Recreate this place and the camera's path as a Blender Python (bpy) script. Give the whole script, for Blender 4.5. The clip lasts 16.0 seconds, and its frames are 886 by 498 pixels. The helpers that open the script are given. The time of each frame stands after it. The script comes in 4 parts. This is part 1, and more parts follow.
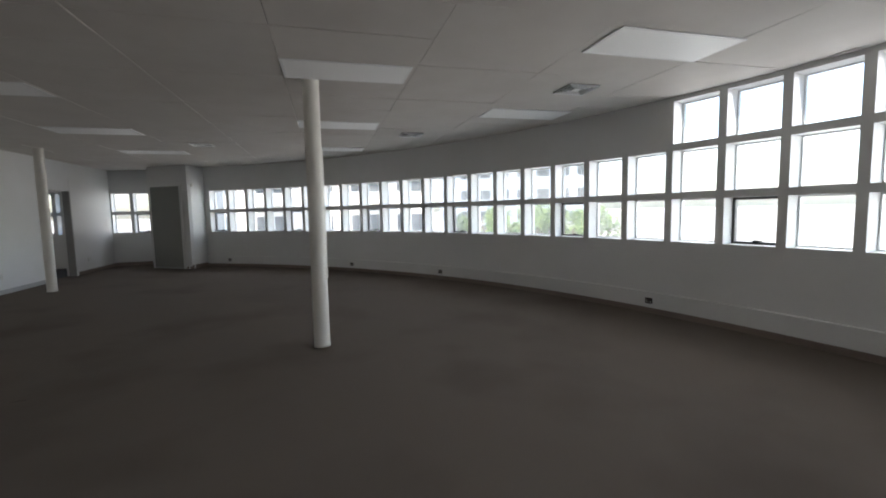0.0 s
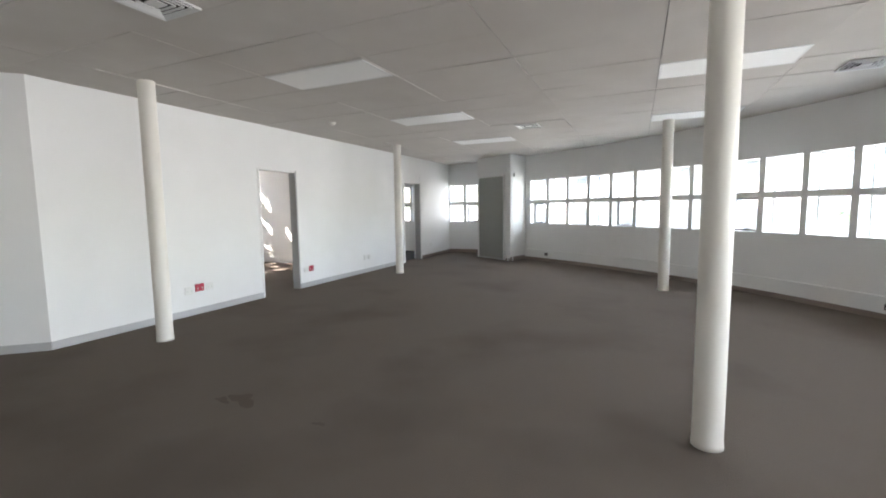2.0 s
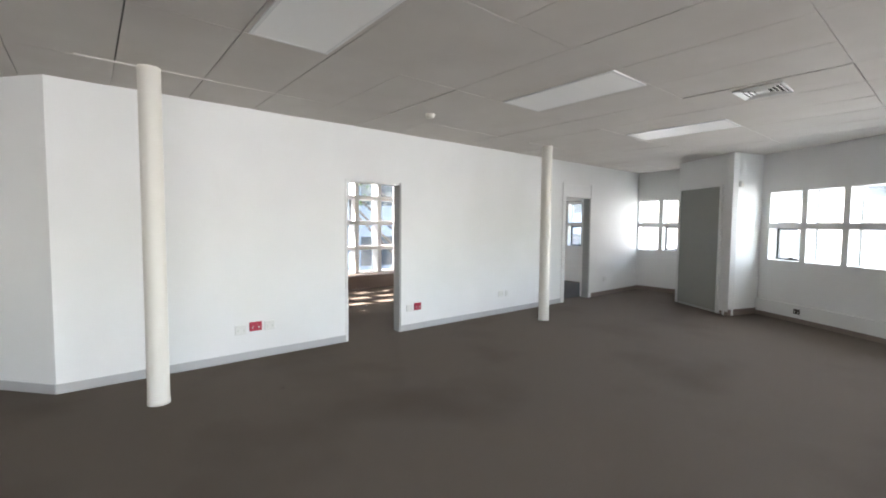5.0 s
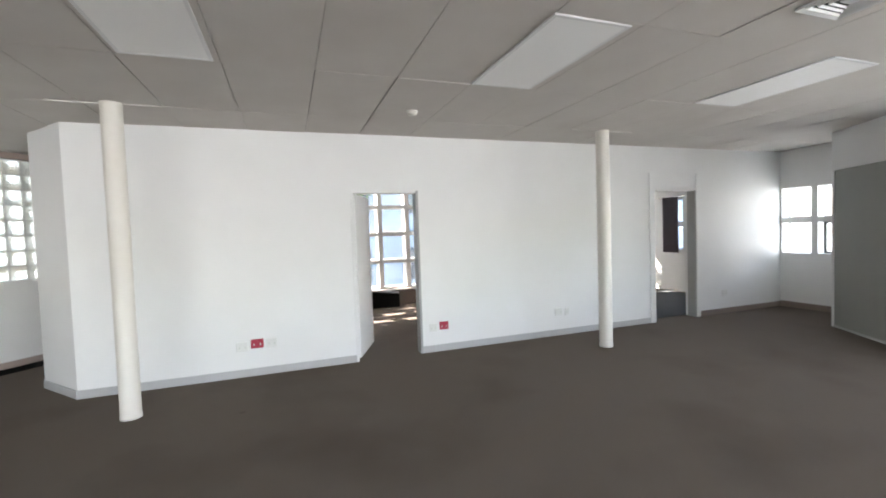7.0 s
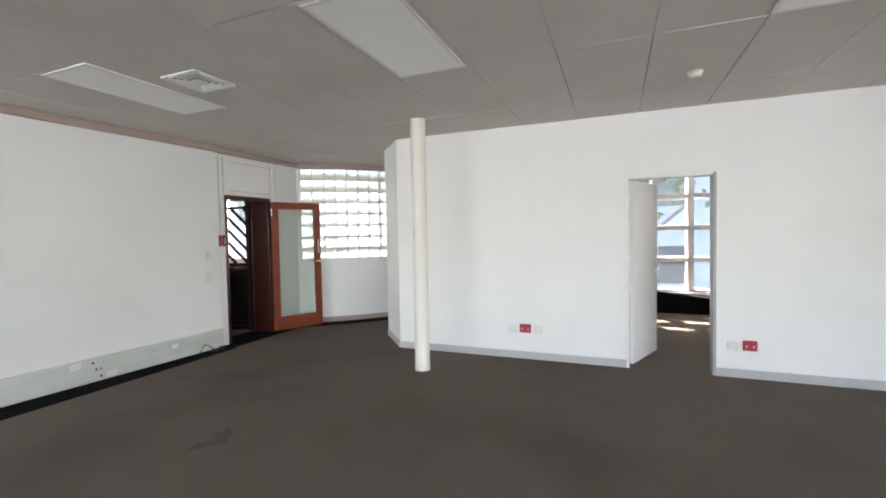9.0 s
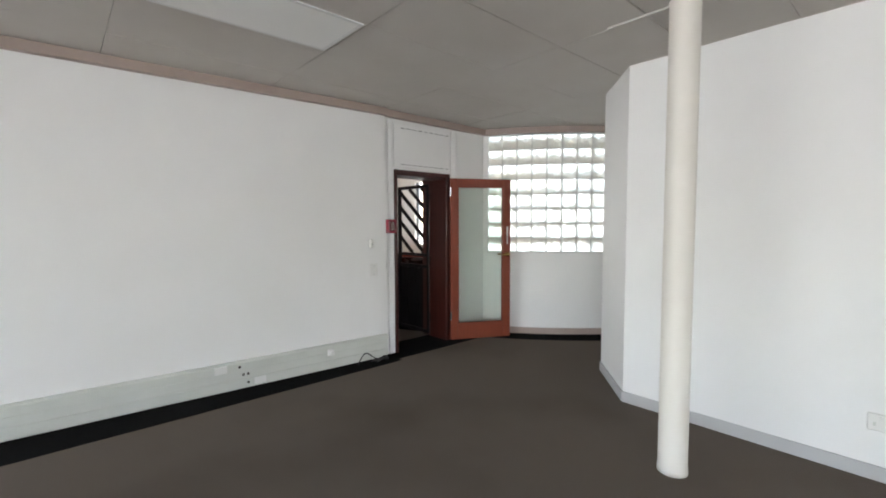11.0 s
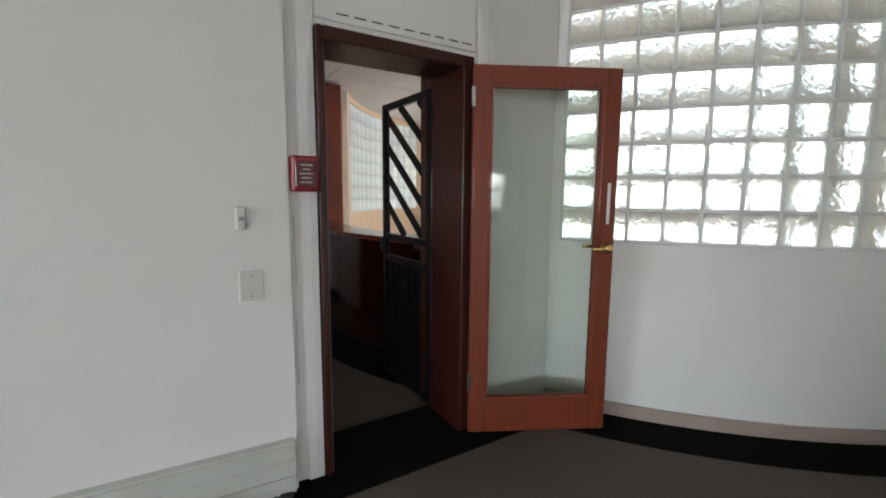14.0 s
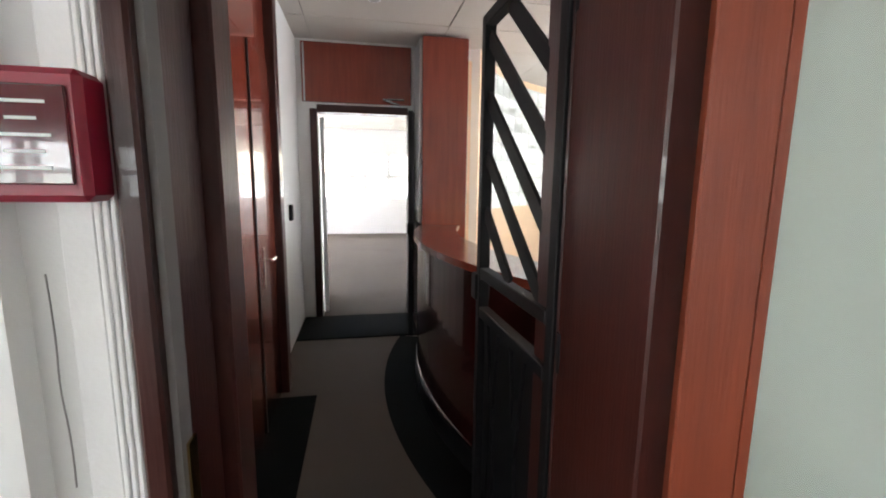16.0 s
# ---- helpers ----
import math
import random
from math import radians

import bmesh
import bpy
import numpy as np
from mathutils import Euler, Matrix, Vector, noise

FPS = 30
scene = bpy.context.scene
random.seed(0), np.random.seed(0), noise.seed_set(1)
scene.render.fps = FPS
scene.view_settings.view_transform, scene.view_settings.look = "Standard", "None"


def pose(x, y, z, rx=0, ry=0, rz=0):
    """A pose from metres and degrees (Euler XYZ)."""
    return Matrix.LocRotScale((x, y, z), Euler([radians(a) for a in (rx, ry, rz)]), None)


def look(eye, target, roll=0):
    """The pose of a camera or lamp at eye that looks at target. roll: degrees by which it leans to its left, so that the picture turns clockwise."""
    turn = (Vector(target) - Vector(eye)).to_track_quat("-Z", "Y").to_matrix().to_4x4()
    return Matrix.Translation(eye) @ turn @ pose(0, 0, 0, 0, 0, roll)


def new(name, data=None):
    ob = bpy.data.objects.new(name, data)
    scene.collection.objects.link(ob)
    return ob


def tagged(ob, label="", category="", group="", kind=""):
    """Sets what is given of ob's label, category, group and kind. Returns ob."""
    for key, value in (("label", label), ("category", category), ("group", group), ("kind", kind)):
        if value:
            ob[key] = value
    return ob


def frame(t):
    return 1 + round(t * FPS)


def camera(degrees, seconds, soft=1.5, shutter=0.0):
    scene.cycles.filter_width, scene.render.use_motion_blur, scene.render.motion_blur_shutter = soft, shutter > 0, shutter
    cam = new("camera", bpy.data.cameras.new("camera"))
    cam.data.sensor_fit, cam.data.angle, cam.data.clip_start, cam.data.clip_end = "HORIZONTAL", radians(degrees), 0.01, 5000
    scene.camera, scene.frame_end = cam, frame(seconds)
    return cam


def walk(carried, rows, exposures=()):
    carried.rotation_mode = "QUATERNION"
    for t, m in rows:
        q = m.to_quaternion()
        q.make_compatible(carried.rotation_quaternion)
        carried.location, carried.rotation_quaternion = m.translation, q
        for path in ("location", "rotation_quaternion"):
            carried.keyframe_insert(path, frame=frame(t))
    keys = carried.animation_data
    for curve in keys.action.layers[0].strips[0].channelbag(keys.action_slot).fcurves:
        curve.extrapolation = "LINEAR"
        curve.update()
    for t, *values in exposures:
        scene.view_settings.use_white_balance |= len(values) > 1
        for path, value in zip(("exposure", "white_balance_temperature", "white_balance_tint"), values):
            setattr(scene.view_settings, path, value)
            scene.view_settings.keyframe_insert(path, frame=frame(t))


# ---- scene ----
cam = camera(91.5, 16.0, soft=1.9)
PATH = [
    (0, (5.823, -6.795, 1.381), (6.342, -4.872, 1.204), -1.2),
    (0.5, (5.765, -6.318, 1.359), (5.957, -4.336, 1.178), 1.8),
    (1, (5.676, -5.878, 1.376), (5.553, -3.889, 1.207), -2.7),
    (1.5, (5.545, -5.372, 1.369), (5.039, -3.444, 1.202), 0.7),
    (2, (5.337, -4.957, 1.369), (4.521, -3.141, 1.18), -0.8),
    (2.5, (5.147, -4.606, 1.422), (3.902, -3.05, 1.256), -1.3),
    (3, (4.94, -4.26, 1.445), (3.334, -3.076, 1.313), -2.3),
    (3.5, (4.797, -3.87, 1.447), (3.263, -2.593, 1.318), -2.6),
    (4, (4.757, -3.404, 1.446), (3.246, -2.099, 1.323), -0.2),
    (6.5, (5.164, -1.128, 1.558), (3.422, -0.149, 1.481), 0.1),
    (7, (5.141, -0.701, 1.518), (3.259, -0.03, 1.436), -2.0),
    (7.5, (5.096, -0.277, 1.501), (3.182, 0.298, 1.435), 0.7),
    (8, (5.112, 0.006, 1.51), (3.144, 0.355, 1.43), 2.3),
    (8.5, (5.117, 0.027, 1.482), (3.118, 0.007, 1.418), 0.4),
    (9, (4.97, -0.093, 1.466), (3.116, -0.839, 1.397), -1.1),
    (9.5, (4.671, -0.343, 1.499), (2.928, -1.323, 1.432), -1.3),
    (10, (4.263, -0.563, 1.499), (2.67, -1.772, 1.453), -0.4),
    (12.5, (2.205, -2.169, 1.374), (1.08, -3.815, 1.216), 0.1),
    (13, (1.843, -2.511, 1.358), (0.773, -4.196, 1.226), 1.6),
    (13.5, (1.485, -2.809, 1.352), (0.428, -4.497, 1.167), 0.1),
    (14, (1.148, -3.127, 1.351), (0.096, -4.81, 1.099), 0.5),
    (14.5, (0.829, -3.437, 1.393), (-0.191, -5.133, 1.104), 0.7),
    (15, (0.568, -3.757, 1.386), (-0.242, -5.563, 1.096), 2.4),
    (15.5, (0.386, -4.089, 1.37), (-0.217, -5.973, 1.072), 3.4),
    (16, (0.296, -4.429, 1.386), (-0.072, -6.371, 1.078), 0.7),
]
EXPOSURES = [(0.0, 2.2, 6700, 15), (0.5, 2.5, 6700, 15), (1.5, 3.45, 6700, 15), (2.5, 3.85, 6700, 15), (10.0, 3.8, 6700, 15), (12.5, 3.7, 6700, 15), (13.5, 3.6, 6700, 15), (14.5, 3.4, 6700, 15), (15.5, 3.75, 6700, 15), (16.0, 4.42, 6700, 15)]
walk(cam, [(t, look(eye, target, roll)) for t, eye, target, roll in PATH], EXPOSURES)

# ---- world and light ----
SUN_TO = Vector((-0.8, -0.4, 0.89)).normalized()
world = bpy.data.worlds.new("sky")
scene.world = world
world.use_nodes = True
wn = world.node_tree
sky = wn.nodes.new("ShaderNodeTexSky")
sky.sky_type = 'NISHITA'
sky.sun_disc = False
sky.sun_elevation = math.asin(SUN_TO.z)
sky.sun_rotation = math.atan2(SUN_TO.x, SUN_TO.y)
sky.dust_density = 2.5
wn.links.new(sky.outputs[0], wn.nodes["Background"].inputs[0])
wn.nodes["Background"].inputs[1].default_value = 0.15
sun_data = bpy.data.lights.new("sun", 'SUN')
sun_data.energy = 3.2
sun_data.angle = radians(0.5)
sun_data.color = (1.0, 0.95, 0.88)
sun = new("sun", sun_data)
sun.matrix_world = look(SUN_TO * 60, (0, 0, 0))


def window_light(name, eye, target, w, h, watts, color=(0.95, 0.98, 0.985)):
    """Area lamp added in place of sky light at a window, facing into the room."""
    d = bpy.data.lights.new(name, 'AREA')
    d.shape, d.size, d.size_y, d.energy = 'RECTANGLE', w, h, watts
    d.color = color
    d.spread = radians(140)
    new(name, d).matrix_world = look(eye, target)


for th, zc, hh, watts in ((57.3, 1.5, 1.12, 5.2), (46.0, 1.5, 1.12, 5.5), (34.6, 1.5, 1.12, 5.8), (23.3, 1.5, 1.12, 6.2), (12.0, 1.78, 1.74, 11.5), (0.6, 1.78, 1.74, 12)):
    ca, sa = math.cos(radians(th)), math.sin(radians(th))
    window_light("daylight_arc", (-3.777 + 14.66 * ca, -6.416 + 14.66 * sa, zc), (-3.777 + 10 * ca, -6.416 + 10 * sa, zc - 1.5), 2.86, hh, watts)
# Added lamp behind the unseen lobby opening, so the glass blocks look bright.
window_light("fill_lobby", (-3.75, -7.2, 1.72), (0, -7.2, 1.72), 5.4, 1.5, 3.6)
# Added lamps, unseen above the outside window heads, brighten the two offices.
window_light("fill_office", (-4.78, 0.5, 2.95), (-2.6, 0.5, 0.9), 5.8, 0.5, 6, (0.82, 0.92, 1.0))
window_light("fill_end_office", (-4.78, 5.5, 2.95), (-2.6, 5.5, 0.9), 3.4, 0.5, 5, (0.82, 0.92, 1.0))
window_light("daylight_north", (0.55, 7.72, 1.5), (0.55, 4.0, 1.5), 1.1, 1.12, 1.6)
# Added lamp outside the unseen east openings, brightens the far office.
window_light("fill_far_office", (4.3, -13.0, 1.5), (0, -13.0, 1.5), 4.8, 1.1, 20)

# ---- materials ----
MATS = {}


def nmat(name, col, rough=0.6, metal=0.0, col2=None, scale=6.0, detail=0.5, bump=0.0, bump_scale=80.0, stain=None, stain_scale=0.6,
         trans=0.0, ior=1.45, coat=0.0, stretch=None, spec=0.5):
    """Two-scale noise material: fine grain between col and col2, large soft stains towards stain."""
    m = bpy.data.materials.new(name)
    m.use_nodes = True
    nt = m.node_tree
    b = nt.nodes["Principled BSDF"]
    b.inputs["Roughness"].default_value = rough
    b.inputs["Metallic"].default_value = metal
    b.inputs["Transmission Weight"].default_value = trans
    b.inputs["IOR"].default_value = ior
    b.inputs["Coat Weight"].default_value = coat
    b.inputs["Specular IOR Level"].default_value = spec
    tc = nt.nodes.new("ShaderNodeTexCoord")
    vec = tc.outputs["Object"]
    if stretch:
        mp = nt.nodes.new("ShaderNodeMapping")
        mp.inputs["Scale"].default_value = stretch
        nt.links.new(vec, mp.inputs[0])
        vec = mp.outputs[0]
    base = None
    if col2 is None:
        col2 = tuple(c * 0.93 for c in col)
    n1 = nt.nodes.new("ShaderNodeTexNoise")
    n1.inputs["Scale"].default_value = scale
    n1.inputs["Detail"].default_value = 5
    nt.links.new(vec, n1.inputs["Vector"])
    r1 = nt.nodes.new("ShaderNodeValToRGB")
    r1.color_ramp.elements[0].position, r1.color_ramp.elements[1].position = 0.5 - detail / 2, 0.5 + detail / 2
    r1.color_ramp.elements[0].color = (*col2, 1)
    r1.color_ramp.elements[1].color = (*col, 1)
    nt.links.new(n1.outputs["Fac"], r1.inputs[0])
    base = r1.outputs[0]
    if stain:
        n2 = nt.nodes.new("ShaderNodeTexNoise")
        n2.inputs["Scale"].default_value = stain_scale
        n2.inputs["Detail"].default_value = 3
        nt.links.new(tc.outputs["Object"], n2.inputs["Vector"])
        r2 = nt.nodes.new("ShaderNodeValToRGB")
        r2.color_ramp.elements[0].position, r2.color_ramp.elements[1].position = 0.50, 0.72
        nt.links.new(n2.outputs["Fac"], r2.inputs[0])
        mx = nt.nodes.new("ShaderNodeMix")
        mx.data_type = 'RGBA'
        nt.links.new(r2.outputs[0], mx.inputs["Factor"])
        nt.links.new(base, mx.inputs["A"])
        mx.inputs["B"].default_value = (*stain, 1)
        base = mx.outputs["Result"]
    nt.links.new(base, b.inputs["Base Color"])
    if bump:
        n3 = nt.nodes.new("ShaderNodeTexNoise")
        n3.inputs["Scale"].default_value = bump_scale
        n3.inputs["Detail"].default_value = 4
        nt.links.new(vec, n3.inputs["Vector"])
        bp = nt.nodes.new("ShaderNodeBump")
        bp.inputs["Strength"].default_value = bump
        bp.inputs["Distance"].default_value = 0.01
        nt.links.new(n3.outputs["Fac"], bp.inputs["Height"])
        nt.links.new(bp.outputs[0], b.inputs["Normal"])
    MATS[name] = m
    return m


M_WALL = nmat("white_wall_paint", (0.80, 0.80, 0.79), 0.55, col2=(0.77, 0.77, 0.76), scale=2.2, stain=(0.74, 0.74, 0.72), stain_scale=0.5, bump=0.06, bump_scale=120)
M_OUT = nmat("exterior_plaster", (0.74, 0.72, 0.68), 0.8, stain=(0.62, 0.6, 0.56), bump=0.2)
M_CEIL = nmat("ceiling_board", (0.60, 0.565, 0.525), 0.8, col2=(0.565, 0.53, 0.49), scale=3, stain=(0.53, 0.49, 0.45), stain_scale=0.8, bump=0.12, bump_scale=150)
M_GAP = nmat("ceiling_gap", (0.20, 0.185, 0.17), 0.9)
M_TEE = nmat("ceiling_tee", (0.6, 0.57, 0.53), 0.6)
M_CARPET = nmat("brown_grey_carpet", (0.160, 0.132, 0.110), 0.95, col2=(0.120, 0.099, 0.083), scale=160, detail=0.7, stain=(0.108, 0.088, 0.072), stain_scale=0.7, bump=0.7, bump_scale=350, spec=0.15)
M_BLACK_CARPET = nmat("black_carpet", (0.011, 0.011, 0.0115), 0.95, col2=(0.007, 0.007, 0.007), scale=160, bump=0.6, bump_scale=350, spec=0.05)
M_STAIN = nmat("dark_carpet_stain", (0.112, 0.092, 0.076), 0.95, scale=80, bump=0.6, bump_scale=350, spec=0.1)
M_SKIRT = nmat("grey_skirting", (0.46, 0.46, 0.46), 0.5, bump=0.05)
M_SKIRT_BROWN = nmat("brown_skirting", (0.24, 0.19, 0.165), 0.5, bump=0.05, stretch=(1, 1, 8))
M_SKIRT_PINK = nmat("fawn_skirting", (0.40, 0.32, 0.28), 0.5, bump=0.05)
M_CREAM = nmat("cream_column_paint", (0.74, 0.71, 0.65), 0.4, col2=(0.70, 0.67, 0.61), scale=5, bump=0.06, bump_scale=60)
M_TRUNK = nmat("trunking_white", (0.60, 0.62, 0.57), 0.45, stain=(0.53, 0.54, 0.49), bump=0.04)
M_DIFF = nmat("diffuser_plastic", (0.92, 0.92, 0.90), 0.5, col2=(0.90, 0.90, 0.88), scale=200, bump=0.03, bump_scale=320)
M_WHITE = nmat("white_enamel", (0.78, 0.78, 0.77), 0.3)
M_PLASTIC = nmat("white_plastic", (0.74, 0.74, 0.71), 0.35)
M_VENTDARK = nmat("vent_shadow", (0.03, 0.03, 0.03), 0.8)
M_DOORGREY = nmat("grey_door_paint", (0.30, 0.305, 0.28), 0.45, col2=(0.275, 0.28, 0.255), scale=1.5, bump=0.05)
# Grey that carries the shade of the doorway reveals.
M_JAMB_SHADE = nmat("shaded_jamb_grey", (0.36, 0.36, 0.35), 0.45, bump=0.05)
M_STEEL = nmat("dark_steel_frame", (0.10, 0.10, 0.10), 0.45, metal=0.3)
M_BLACK = nmat("black_steel", (0.009, 0.009, 0.010), 0.5, bump=0.05, spec=0.2)
M_RED = nmat("red_plastic", (0.42, 0.035, 0.065), 0.35)
M_REDSIGN = nmat("red_call_point", (0.27, 0.012, 0.032), 0.35)
M_DARKPLATE = nmat("dark_socket", (0.05, 0.04, 0.035), 0.4)
M_WOOD = nmat("red_brown_door_wood", (0.225, 0.042, 0.016), 0.45, col2=(0.15, 0.029, 0.012), scale=5, detail=0.6, stretch=(9, 9, 0.7), bump=0.12, bump_scale=20, coat=0.25)
M_WOODDARK = nmat("dark_mahogany_frame", (0.052, 0.0095, 0.006), 0.4, col2=(0.028, 0.005, 0.0035), scale=5, detail=0.6, stretch=(9, 9, 0.7), bump=0.12, bump_scale=20, coat=0.2)
M_WOODRED = nmat("polished_mahogany", (0.24, 0.045, 0.025), 0.22, col2=(0.16, 0.028, 0.017), scale=4, detail=0.6, stretch=(7, 7, 0.6), bump=0.05, coat=0.5)
M_COUNTER = nmat("dark_counter_veneer", (0.045, 0.009, 0.008), 0.16, col2=(0.03, 0.007, 0.006), scale=4, detail=0.6, stretch=(7, 7, 0.6), coat=0.6)
M_ORANGE = nmat("apricot_paint", (0.80, 0.58, 0.38), 0.55, bump=0.05)
M_BRASS = nmat("brass", (0.70, 0.48, 0.18), 0.22, metal=1.0)
M_CHROME = nmat("chrome", (0.72, 0.72, 0.72), 0.2, metal=1.0)
M_CURTAIN = nmat("grey_purple_curtain", (0.20, 0.175, 0.20), 0.9, scale=60, bump=0.3)
M_MORTAR = nmat("white_block_joint", (0.80, 0.82, 0.81), 0.7)
M_CABLE = nmat("black_cable", (0.02, 0.02, 0.02), 0.5)
M_LEAF = nmat("foliage", (0.10, 0.16, 0.04), 0.7, col2=(0.06, 0.10, 0.025), scale=3)
M_BARK = nmat("bark", (0.14, 0.10, 0.07), 0.9, bump=0.5, bump_scale=20)
M_ASPHALT = nmat("asphalt_ground", (0.28, 0.275, 0.26), 0.9, stain=(0.33, 0.32, 0.30), stain_scale=0.05, bump=0.3)
M_BLDG_BLUE = nmat("blue_grey_cladding", (0.22, 0.26, 0.31), 0.4)
M_BLDG_WIN = nmat("dark_window_glass", (0.05, 0.06, 0.07), 0.1)
M_CARPAINT = nmat("silver_car_paint", (0.45, 0.46, 0.47), 0.25, metal=0.5, coat=0.5)
M_TYRE = nmat("tyre_rubber", (0.02, 0.02, 0.02), 0.8)
M_FACADE = nmat("shaded_blue_grey_facade", (0.30, 0.34, 0.38), 0.8, stain=(0.25, 0.28, 0.32), bump=0.1)
M_STOP = nmat("dark_grey_rubber", (0.17, 0.16, 0.155), 0.7)
M_ROOFSHEET = nmat("pale_roof_sheet", (0.42, 0.42, 0.41), 0.6, bump=0.1)


def glass_mat(name, col, rough, bump, bump_scale, clear, haze=0.0):
    m = bpy.data.materials.new(name)
    m.use_nodes = True
    nt = m.node_tree
    nt.nodes.remove(nt.nodes["Principled BSDF"])
    out = nt.nodes["Material Output"]
    g = nt.nodes.new("ShaderNodeBsdfGlass")
    g.inputs["Color"].default_value = (*col, 1)
    g.inputs["Roughness"].default_value = rough
    g.inputs["IOR"].default_value = 1.45
    if clear:
        t = nt.nodes.new("ShaderNodeBsdfTransparent")
        t.inputs[0].default_value = (*col, 1)
        gl = nt.nodes.new("ShaderNodeBsdfGlossy")
        gl.inputs["Roughness"].default_value = 0.02
        f = nt.nodes.new("ShaderNodeLayerWeight")
        f.inputs["Blend"].default_value = 0.5
        pw4 = nt.nodes.new("ShaderNodeMath")
        pw4.operation = 'POWER'
        pw4.inputs[1].default_value = 4.0
        nt.links.new(f.outputs["Facing"], pw4.inputs[0])
        mad = nt.nodes.new("ShaderNodeMath")
        mad.operation = 'MULTIPLY_ADD'
        mad.inputs[1].default_value, mad.inputs[2].default_value = 0.5, 0.035
        nt.links.new(pw4.outputs[0], mad.inputs[0])
        mx = nt.nodes.new("ShaderNodeMixShader")
        nt.links.new(mad.outputs[0], mx.inputs[0])
        nt.links.new(t.outputs[0], mx.inputs[1])
        nt.links.new(gl.outputs[0], mx.inputs[2])
        last = mx
        # A translucent share whitens the pane, in place of glare.
        if haze:
            tl = nt.nodes.new("ShaderNodeBsdfTranslucent")
            tl.inputs[0].default_value = (0.85, 0.86, 0.86, 1)
            dn = nt.nodes.new("ShaderNodeTexNoise")
            dn.inputs["Scale"].default_value = 5.0
            dn.inputs["Detail"].default_value = 4
            dtc = nt.nodes.new("ShaderNodeTexCoord")
            nt.links.new(dtc.outputs["Object"], dn.inputs["Vector"])
            dm = nt.nodes.new("ShaderNodeMath")
            dm.operation = 'MULTIPLY_ADD'
            dm.inputs[1].default_value, dm.inputs[2].default_value = haze, haze * 0.5
            nt.links.new(dn.outputs["Fac"], dm.inputs[0])
            last = nt.nodes.new("ShaderNodeMixShader")
            nt.links.new(dm.outputs[0], last.inputs[0])
            nt.links.new(mx.outputs[0], last.inputs[1])
            nt.links.new(tl.outputs[0], last.inputs[2])
        nt.links.new(last.outputs[0], out.inputs[0])
        return m
    n = nt.nodes.new("ShaderNodeTexNoise")
    n.inputs["Scale"].default_value = bump_scale
    n.inputs["Detail"].default_value = 2
    n.inputs["Distortion"].default_value = 1.2
    oi = nt.nodes.new("ShaderNodeObjectInfo")
    tc = nt.nodes.new("ShaderNodeTexCoord")
    add = nt.nodes.new("ShaderNodeVectorMath")
    sc = nt.nodes.new("ShaderNodeVectorMath")
    sc.operation = 'SCALE'
    sc.inputs[0].default_value = (7, 5, 3)
    nt.links.new(oi.outputs["Random"], sc.inputs["Scale"])
    nt.links.new(tc.outputs["Object"], add.inputs[0])
    nt.links.new(sc.outputs[0], add.inputs[1])
    nt.links.new(add.outputs[0], n.inputs["Vector"])
    b = nt.nodes.new("ShaderNodeBump")
    b.inputs["Strength"].default_value = bump
    b.inputs["Distance"].default_value = 0.02
    nt.links.new(n.outputs["Fac"], b.inputs["Height"])
    nt.links.new(b.outputs[0], g.inputs["Normal"])
    nt.links.new(g.outputs[0], out.inputs[0])
    return m


# Window glare is put into this pane as a faint white veil.
M_GLASS = glass_mat("hazed_pane", (0.95, 0.98, 0.97), 0, 0, 1, True, 0.05)
M_GLASS_WEST = glass_mat("clean_pane", (0.95, 0.98, 0.97), 0, 0, 1, True, 0.006)
M_DOORGLASS = glass_mat("pale_green_door_glass", (0.90, 0.94, 0.91), 0, 0, 1, True)
M_BLOCK = glass_mat("rippled_glass_block", (0.97, 1.0, 0.985), 0.28, 0.7, 20, False)


# ---- mesh helpers ----
def mesh_of(name, bm, mat, smooth=False):
    me = bpy.data.meshes.new(name)
    bm.normal_update()
    bm.to_mesh(me)
    bm.free()
    for m in (mat if isinstance(mat, (list, tuple)) else [mat]):
        me.materials.append(m)
    if smooth:
        for p in me.polygons:
            p.use_smooth = True
    return me


def part(name, bm, material, parent, label="", smooth=False):
    ob = new(name, mesh_of(name, bm, material, smooth))
    if parent is not None:
        ob.parent = parent
    if label:
        ob["label"] = label
    return ob


def thing(name, m, label, category, group="", kind=""):
    """An Empty at a thing's base that parents its parts."""
    ob = new(name)
    ob.empty_display_size = 0.1
    ob.matrix_basis = m
    return tagged(ob, label, category, group, kind)


def structure(name, bm, mat, label, category, smooth=False):
    return tagged(part(name, bm, mat, None, smooth=smooth), label, category, kind="structure")


def box(bm, x0, x1, y0, y1, z0, z1, bevel=0.0, m=None):
    vs = [bm.verts.new(((x0, x1)[i & 1], (y0, y1)[i >> 1 & 1], (z0, z1)[i >> 2])) for i in range(8)]
    fs = [bm.faces.new([vs[i] for i in q]) for q in ((0, 2, 3, 1), (4, 5, 7, 6), (0, 1, 5, 4), (2, 6, 7, 3), (0, 4, 6, 2), (1, 3, 7, 5))]
    if bevel:
        es = list({e for f in fs for e in f.edges})
        r = bmesh.ops.bevel(bm, geom=es, offset=bevel, segments=1, affect='EDGES', profile=0.5)
        vs = list({v for f in r["faces"] for v in f.verts} | {v for v in vs if v.is_valid})
    if m is not None:
        bmesh.ops.transform(bm, matrix=m, verts=vs)
    return vs


def boxes(*specs, bevel=0.0):
    bm = bmesh.new()
    for s in specs:
        box(bm, *s, bevel=bevel)
    return bm


